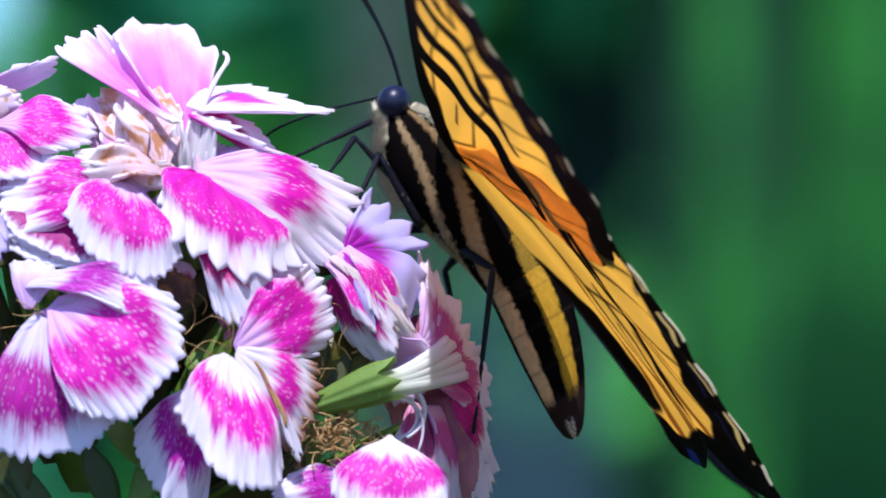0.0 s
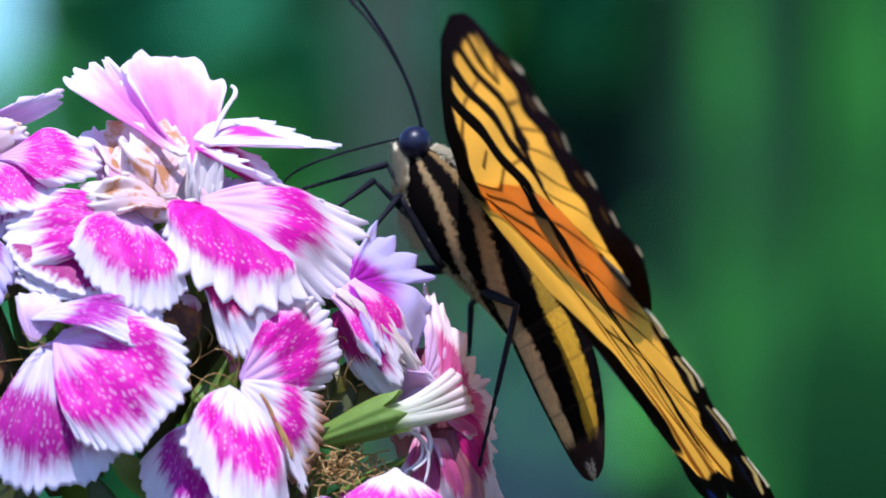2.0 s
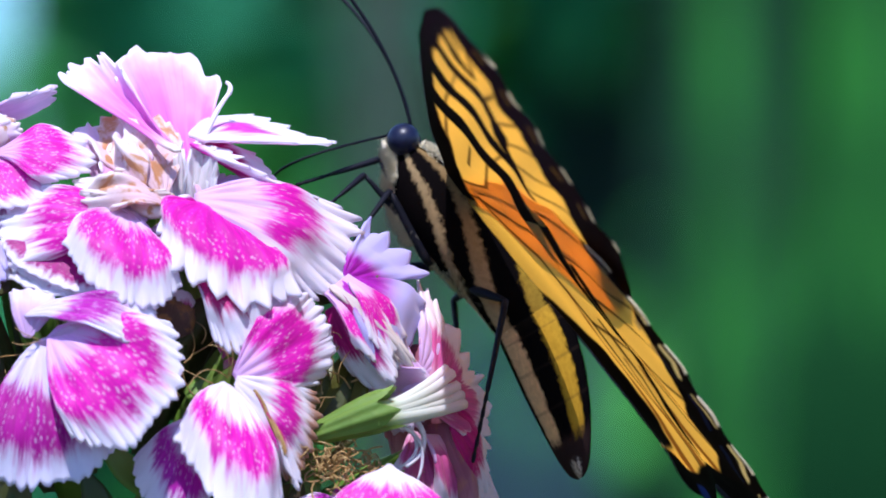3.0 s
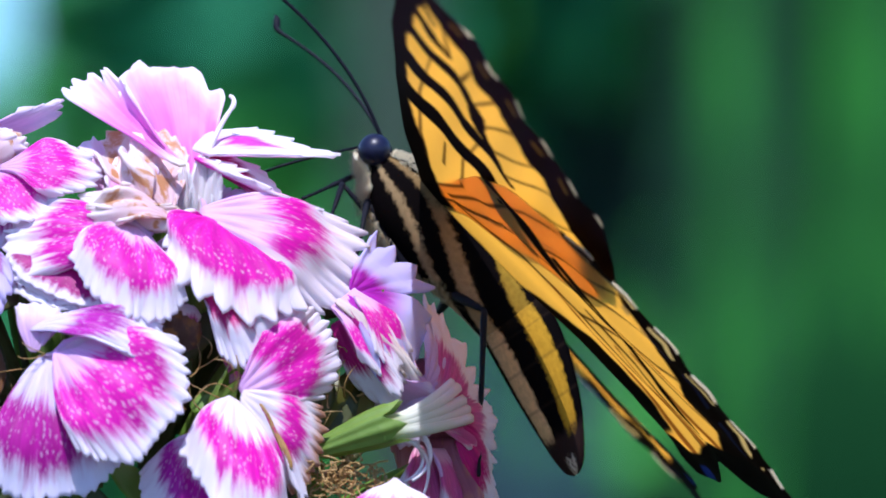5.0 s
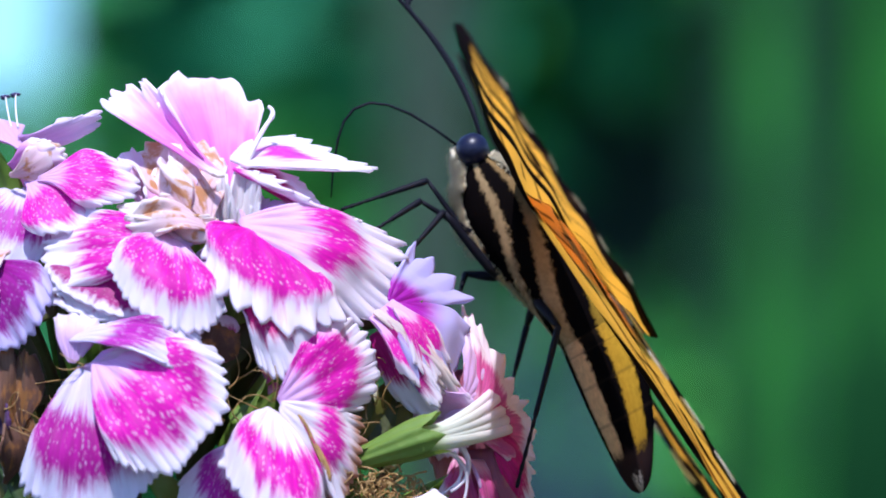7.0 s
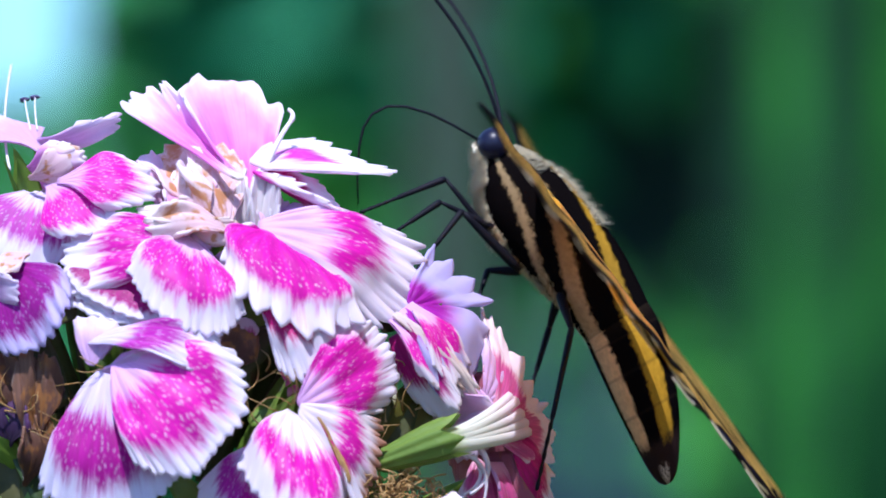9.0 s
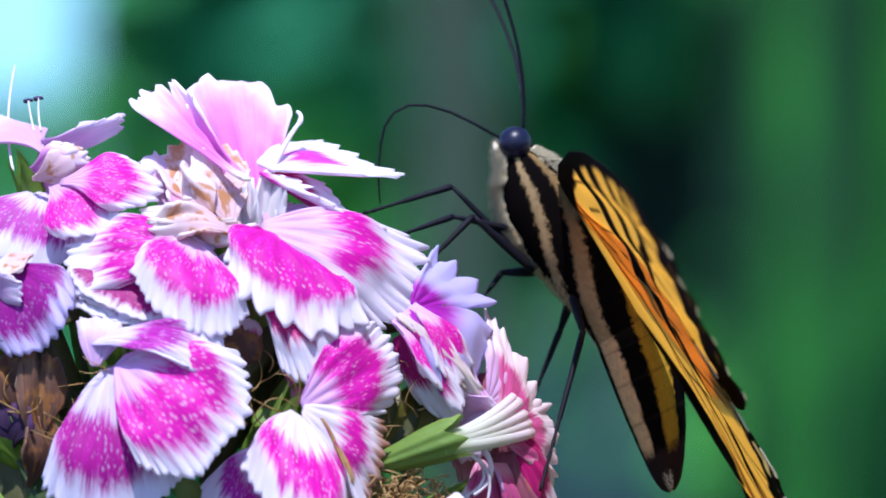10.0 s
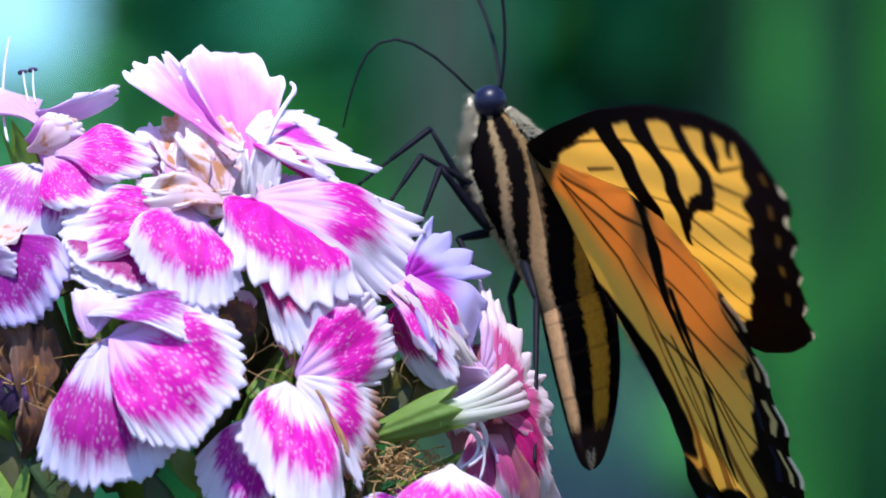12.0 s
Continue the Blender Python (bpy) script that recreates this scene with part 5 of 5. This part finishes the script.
def tall_leaves(name, label, category, rows, mat, base_depth):
    """A clump of upright strap leaves; rows: u at eye height, depth, half width in m, height, lean."""
    x0 = far_x(sum(r[0] for r in rows) / len(rows), base_depth)
    clump = part(name, None, None, Matrix.Translation((x0, base_depth, GROUND)))
    tagged(clump, label, category)
    for u, d, w, h, lean in rows:
        top = Vector((far_x(u, d) + lean, d, GROUND + h))
        foot = Vector((far_x(u, d) - lean, d, GROUND))
        part("leaf", blade_mesh((top - foot).length, w, mat, fold=0.3, droop=0.02, n=20, point=0.45), clump, aim_pose(foot, top, 8 * math.sin(u)))
    return clump


tall_leaves("reed_clump", "clump of tall bright green strap leaves", "plant",
            [(23.48, 1.5, 0.0055, 1.0, 0.002), (34.24, 1.5, 0.0060, 1.1, 0.003), (36.40, 1.7, 0.0070, 0.95, -0.004), (28.98, 1.7, 0.0030, 1.0, -0.004), (41.90, 1.6, 0.008, 0.95, 0.004), (26.11, 1.9, 0.004, 0.5, 0.005), (30.90, 1.4, 0.0028, 0.9, 0.045), (38.55, 1.5, 0.0035, 0.95, -0.05)], M_BLADE, 1.6)
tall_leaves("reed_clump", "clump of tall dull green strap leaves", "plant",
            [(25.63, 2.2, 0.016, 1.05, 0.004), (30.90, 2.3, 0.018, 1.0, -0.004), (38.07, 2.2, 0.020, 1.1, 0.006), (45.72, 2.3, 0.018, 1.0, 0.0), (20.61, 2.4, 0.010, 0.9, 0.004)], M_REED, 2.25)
# clump added to darken the lower right; its shade is leaf colour
tall_leaves("low_clump", "low clump of green leaves, shade painted in as dark colour", "plant", [(29.5 + 2.1 * i, 1.25 + 0.05 * (i % 3), 0.010 + 0.002 * (i % 2), 0.462 + 0.012 * math.sin(i * 2.3), 0.004 * math.sin(i * 1.7)) for i in range(9)], M_SHADEGREEN, 1.3)
tall_leaves("grey_leaf_clump", "clump of grey-green strap leaves", "plant",
            [(5.07, 1.6, 0.011, 0.47, 0.0), (8.42, 1.8, 0.014, 0.45, 0.008), (2.20, 1.9, 0.014, 0.46, -0.006), (11.77, 2.0, 0.012, 0.44, 0.0)], M_GLAUCOUS, 1.8)
stalk = part("dry_stalk", None, None, Matrix.Translation((far_x(-4.97, 2.0), 2.0, GROUND)))
tagged(stalk, "upright dry greyish stalk", "plant")
for z0, z1 in ((0.0, 0.30), (0.30, 0.62), (0.62, 0.92), (0.92, 1.2)):
    v, f = tube([(0.004 * math.sin(z * 5), 0.003 * math.sin(z * 7), z) for z in np.linspace(z0, z1, 6)], [0.0155 - 0.004 * z0] * 6, 12)
    part("stem", mesh_of("stem", v, f, mats=[M_STALK]), stalk, WORLDS[stalk])
    v, f = tube([(0.004 * math.sin(z1 * 5), 0.003 * math.sin(z1 * 7), z1 + k * 0.006) for k in (-1, -0.4, 0.4, 1)], [0.0135 - 0.004 * z0, 0.0175 - 0.004 * z0, 0.0175 - 0.004 * z0, 0.0125 - 0.004 * z0], 12)
    part("joint", mesh_of("joint", v, f, mats=[M_STALK]), stalk, WORLDS[stalk])


def hedge(name, label, x0, x1, y0, y1, height, count, seed, hollow=()):
    """A hedge: a heart painted near-black for its inner shade, with many leaves standing out of its face and top;
    hollows stay bare.
    """
    rng = np.random.default_rng(seed)
    h = part(name, None, None, Matrix.Translation(((x0 + x1) / 2, (y0 + y1) / 2, GROUND)))
    tagged(h, label, "hedge")
    nx, nz = 40, 16
    front = np.array([(x0 + (x1 - x0) * i / (nx - 1), y0 + 0.08 * math.sin(i * 1.9) * math.sin(j * 1.3), GROUND + (height + 0.03 * math.sin(i * 2.1)) * j / (nz - 1)) for j in range(nz) for i in range(nx)])
    back = front.copy()
    back[:, 1] = y1
    k = nx * nz
    faces = grid_faces(nz, nx) + [tuple(i + k for i in q[::-1]) for q in grid_faces(nz, nx)]
    rim = list(range(nx)) + [nx - 1 + nx * j for j in range(1, nz)] + [k - 1 - i for i in range(1, nx)] + [nx * j for j in range(nz - 2, 0, -1)]
    for i, a in enumerate(rim):
        b = rim[(i + 1) % len(rim)]
        faces.append((b, a, a + k, b + k))
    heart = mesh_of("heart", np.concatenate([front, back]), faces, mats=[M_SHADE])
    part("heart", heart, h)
    verts, faces = [], []
    for _ in range(count):
        c = np.array([rng.uniform(x0, x1), y0 - rng.uniform(0.0, 0.12), GROUND + rng.uniform(0, 1) * height])
        if rng.uniform() < 0.12:
            c[1], c[2] = rng.uniform(y0, y1), GROUND + height + rng.uniform(-0.02, 0.05)
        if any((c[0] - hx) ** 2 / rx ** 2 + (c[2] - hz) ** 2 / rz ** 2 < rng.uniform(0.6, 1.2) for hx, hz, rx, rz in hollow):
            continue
        a, w = rng.normal(0, 1, 3), rng.normal(0, 1, 3)
        a = a / np.linalg.norm(a) * rng.uniform(0.012, 0.026)
        w = np.cross(a, w)
        w = w / np.linalg.norm(w) * np.linalg.norm(a) * 0.5
        nn = np.cross(a, w) * 6
        b = len(verts)
        verts += [c - a, c - a * 0.2 + w, c + a * 0.4 + w * 0.8, c + a, c + a * 0.4 - w * 0.8, c - a * 0.2 - w, c + nn]
        faces += [(b, b + 1, b + 6), (b + 1, b + 2, b + 6), (b + 2, b + 3, b + 6), (b + 3, b + 4, b + 6), (b + 4, b + 5, b + 6), (b + 5, b, b + 6)]
    tagged(part("leaves", mesh_of("leaves", verts, faces, mats=[M_HEDGE], flat=True), h), "dense small green leaves", kind="stuff")
    return h


HY = 2.6
# bare patch lets the shade-coloured heart show as a dark hollow
hedge("hedge", "dense dark green hedge, a bare patch showing its near-black painted shade", far_x(-35.77, HY), 1.6, HY, HY + 0.8, 1.5, 26000, 1,
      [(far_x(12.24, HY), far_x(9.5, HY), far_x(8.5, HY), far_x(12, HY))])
hedge("low_hedge", "low dark green hedge before open sky", -2.0, far_x(-35.97, HY), HY + 0.1, HY + 0.8, 0.46 + far_x(5.31, HY), 20000, 2)

# added far slope beyond the low hedge; haze and sky painted into its colour
n = Nodes("painted_haze_slope")
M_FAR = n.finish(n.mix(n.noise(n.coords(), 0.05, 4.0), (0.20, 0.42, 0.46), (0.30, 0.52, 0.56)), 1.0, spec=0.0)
nx, ny = 60, 12
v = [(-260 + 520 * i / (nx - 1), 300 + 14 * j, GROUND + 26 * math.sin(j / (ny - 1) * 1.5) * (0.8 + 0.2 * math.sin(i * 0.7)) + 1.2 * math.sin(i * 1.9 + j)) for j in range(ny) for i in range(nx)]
tagged(part("hillside", mesh_of("hillside", v, grid_faces(ny, nx), mats=[M_FAR])), "added distant slope, haze and sky tone painted in blue-green", "hillside", kind="structure")


# ---- movement ----
def turn(dihedral, sweep, pitch):
    """Wing turned by the raise about x, the pitch about y and the sweep to the front about z."""
    return Matrix.Rotation(radians(dihedral), 3, "X") @ Matrix.Rotation(radians(pitch), 3, "Y") @ Matrix.Rotation(radians(-sweep), 3, "Z")


def wing_pose(side, dihedral, sweep, pitch):
    m = turn(dihedral * side, sweep * side, pitch).to_4x4()
    m.translation = (ROOT.x, ROOT.y * side, ROOT.z)
    return m


def along(p, q, up):
    """A pose at p with +x towards q and +z near up."""
    x = (Vector(q) - Vector(p)).normalized()
    z = Vector(up)
    z = (z - x * z.dot(x)).normalized()
    m = Matrix((x, z.cross(x), z)).transposed().to_4x4()
    m.translation = p
    return m


def motions():
    # seconds, body's middle across and up in mm, lean to the left, roll showing the back
    body = [(0, -1.65, 7.89, 30.3, 0), (0.5, -2.09, 7.60, 33.1, 0), (1, -1.72, 7.62, 32.3, 0), (1.5, -0.80, 7.58, 31.4, 0), (2, -0.37, 7.19, 30.1, 0), (2.5, -0.95, 7.12, 31.7, 0), (3, -0.84, 7.09, 29.6, 0), (5, -3.44, 7.59, 33.9, 0), (5.5, -1.31, 8.25, 30.4, 0), (6, 0.81, 8.10, 28.7, 0), (6.5, 1.14, 8.13, 28.1, 0), (8.5, 1.07, 9.15, 29.3, 0), (9, 1.38, 9.07, 29.2, 0), (9.5, 1.97, 8.62, 29.1, 0), (10, 2.62, 9.10, 26.2, 0), (10.5, 4.68, 8.75, 18.4, 0), (11, 2.50, 8.92, 23.0, 0), (11.5, 3.01, 8.22, 24.5, 0), (12, 0.23, 9.92, 17.5, 0)]
    # seconds, forewing raise, sweep, pitch; hindwing raise, sweep, pitch; raises of the far wings
    beat = [(0, 8.8, -10.6, 9.9, 11.1, -2.9, 6.6, 9, 9), (0.5, 10.1, -9.6, 8.5, 11.7, -1.8, 6, 9, 9), (1, 7.4, -13.9, 8.7, 10.2, -5, 4.2, 7, 7), (1.5, 10.3, -14, 10.3, 11.1, -3, 5.1, 11, 11), (2, 9.9, -13.1, 11.4, 10.4, -3.1, 6.8, 10, 10), (2.5, 8, -14.4, 8.6, 8.8, -0.5, 5.3, 8, 8), (3, 9, -12.1, 11.7, 10.3, -1.2, 7.5, 9, 9), (5, 11.8, -10.3, 9.6, 10.7, -0.7, 8.8, 12, -3), (5.5, 10.4, -7.7, 12.1, 10.2, 2.5, 8.8, 11, 5), (6, 6.1, -9.2, 7, 6.2, -4.5, 5.9, 6, -4), (6.5, 4.6, -8.7, 6.9, 4.1, -2, 4.5, 4, -4), (8.5, -0.8, -20, 7.5, -1.5, -8, 7, 3, 3), (9, -1.4, -18.5, 7, -2, -8, 7, 2, 2), (9.5, 4.8, -25, 9.6, 5.7, -14.7, 4.7, 5, 4), (10, 3.8, -29, 7.7, 5, -14.2, 5.2, 4, 3), (10.5, 4.5, -31.7, 11.8, 6.8, -13.5, 6, 4, 4), (11, 2.1, -35.8, 11.3, 6.1, -17, 4.8, 1, 2), (11.5, 7, -41.6, 14.8, 14, -18.4, 5.1, 9, 5), (12, 16.1, -30.8, 21.4, 17.8, -14.5, 11.6, 17, 0)]
    poses = {}
    for t, u, v, lean, roll in body:
        a = radians(lean)
        x, z = Vector((-math.sin(a), 0, math.cos(a))), Vector((math.cos(a), 0, math.sin(a)))
        m = Matrix((x, z.cross(x), z)).transposed().to_4x4() @ Matrix.Rotation(radians(roll), 4, "X")
        m.translation = Vector((u, 0, v)) * MM
        poses[t] = m
    walk(butterfly, list(poses.items()))
    for side in (1, -1):
        walk(wings["forewing", side], [(t, wing_pose(side, f if side > 0 else ff, s, p)) for t, f, s, p, h, hs, hp, ff, fh in beat])
        walk(wings["hindwing", side], [(t, wing_pose(side, h if side > 0 else fh, hs, hp)) for t, f, s, p, h, hs, hp, ff, fh in beat])
    # feet keep their hold, knees give
    for key, (hip, hold, thigh, shin, way) in HOLDS.items():
        up_rows, low_rows = [], []
        for t, m in poses.items():
            h = Vector(hip) * MM
            foot = m.inverted() @ place(*hold)
            d = foot - h
            reach = min(d.length, (thigh + shin) * MM * 0.995)
            d.normalize()
            c = (reach ** 2 + (thigh * MM) ** 2 - (shin * MM) ** 2) / (2 * reach)
            off = math.sqrt(max((thigh * MM) ** 2 - c * c, 0))
            w = Vector(way)
            w = (w - d * w.dot(d)).normalized()
            knee = h + d * c + w * off
            up_rows.append((t, along(h, knee, w)))
            low_rows.append((t, along(knee, knee + (h + d * reach - knee), w)))
        walk(legs[key][0], up_rows)
        walk(legs[key][1], low_rows)
    # antennae: seconds, lean to the back of the near and the far one
    feel = [(0, 0.16, 0.2, 0.16), (1.5, 0.16, 0.2, 0.16), (3, 0.16, 0.2, 0.16), (5, 0.15, 0.05, 0.10), (5.5, 0.2, 0.1, 0.14), (6, 0.2, 0.2, 0.10), (6.5, 0.22, 0.3, 0.0), (8.5, 0.22, 0.45, 0.0),
            (9.5, 0.45, 0.5, 0), (10.5, 0.65, 0.6, 0), (11, 0.65, 0.6, 0), (11.5, 0.6, 0.6, 0), (12, 0.53, 0.3, 0)]
    for side, index in ((1, 1), (-1, 2)):
        rows = []
        for row in feel:
            p = Vector((5.8, 0.6 * side, 1.2)) * MM
            rows.append((row[0], along(p, p + Vector((1.0, 0.1 if side > 0 else -0.6, row[index] + row[3])), (0.0, 0.0, -1.0))))
        walk(antennae[side], rows)
    # the tongue reaches over to the flowers: seconds, way in the picture's plane, turned aside
    rows = []
    for t, dx, dz, aside in ((0, -1, -0.35, 1), (3, -1, -0.35, 1), (5.5, -1, -0.2, 1), (6, -1, 0.02, 0), (6.5, -1, 0.05, 0), (8.5, -1, 0.02, 0), (9.5, -1, -0.12, 0), (10.5, -1, 0.1, 0), (11.5, -1, 0.05, 0), (12, -1, 0.2, 0)):
        back = poses[t].to_3x3().inverted()
        p = Vector((6.2, 0.2, -0.9)) * MM
        rows.append((t, along(p, p + back @ Vector((dx, -0.15, dz)), back @ Vector((0, -1, 0.15) if aside else (0, -0.1, 1)))))
    walk(tongue, rows)
    # the tall flower sways, and its side petal turns over in the end
    base = fa.matrix_basis.copy()
    sway = [(0, 0), (1, -0.1), (2, 0.2), (3, 0.3), (5, 0.1), (6.5, 0.1), (9.5, 0.2), (10, 0.6), (10.5, 1.05), (11, 1.0), (11.5, 0.6), (12, 0.5)]
    foot = (WORLDS[plant].inverted() @ place(-22.19, 1.00, -10))
    walk(fa, [(t, Matrix.Translation(foot) @ Matrix.Rotation(math.atan(s / 16.0), 4, "Y") @ Matrix.Translation(-foot) @ base) for t, s in sway])
    rest = waver.matrix_basis.copy()
    walk(waver, [(t, Matrix.Translation((0, 0, -0.0004 * a / 8)) @ rest @ Matrix.Rotation(radians(b), 4, "Z") @ Matrix.Rotation(radians(d), 4, "X") @ Matrix.Rotation(radians(a), 4, "Y"))
                 for t, a, d, b in ((0, 0, 0, 0), (5.5, 0, 0, 0), (6.5, 4, 0, 0), (9, 4, 0, 0), (10.5, 3, 1, 0), (11, 5, 0, -1), (11.5, 8, -3, -3), (12, 17, -8, 7))])


motions()
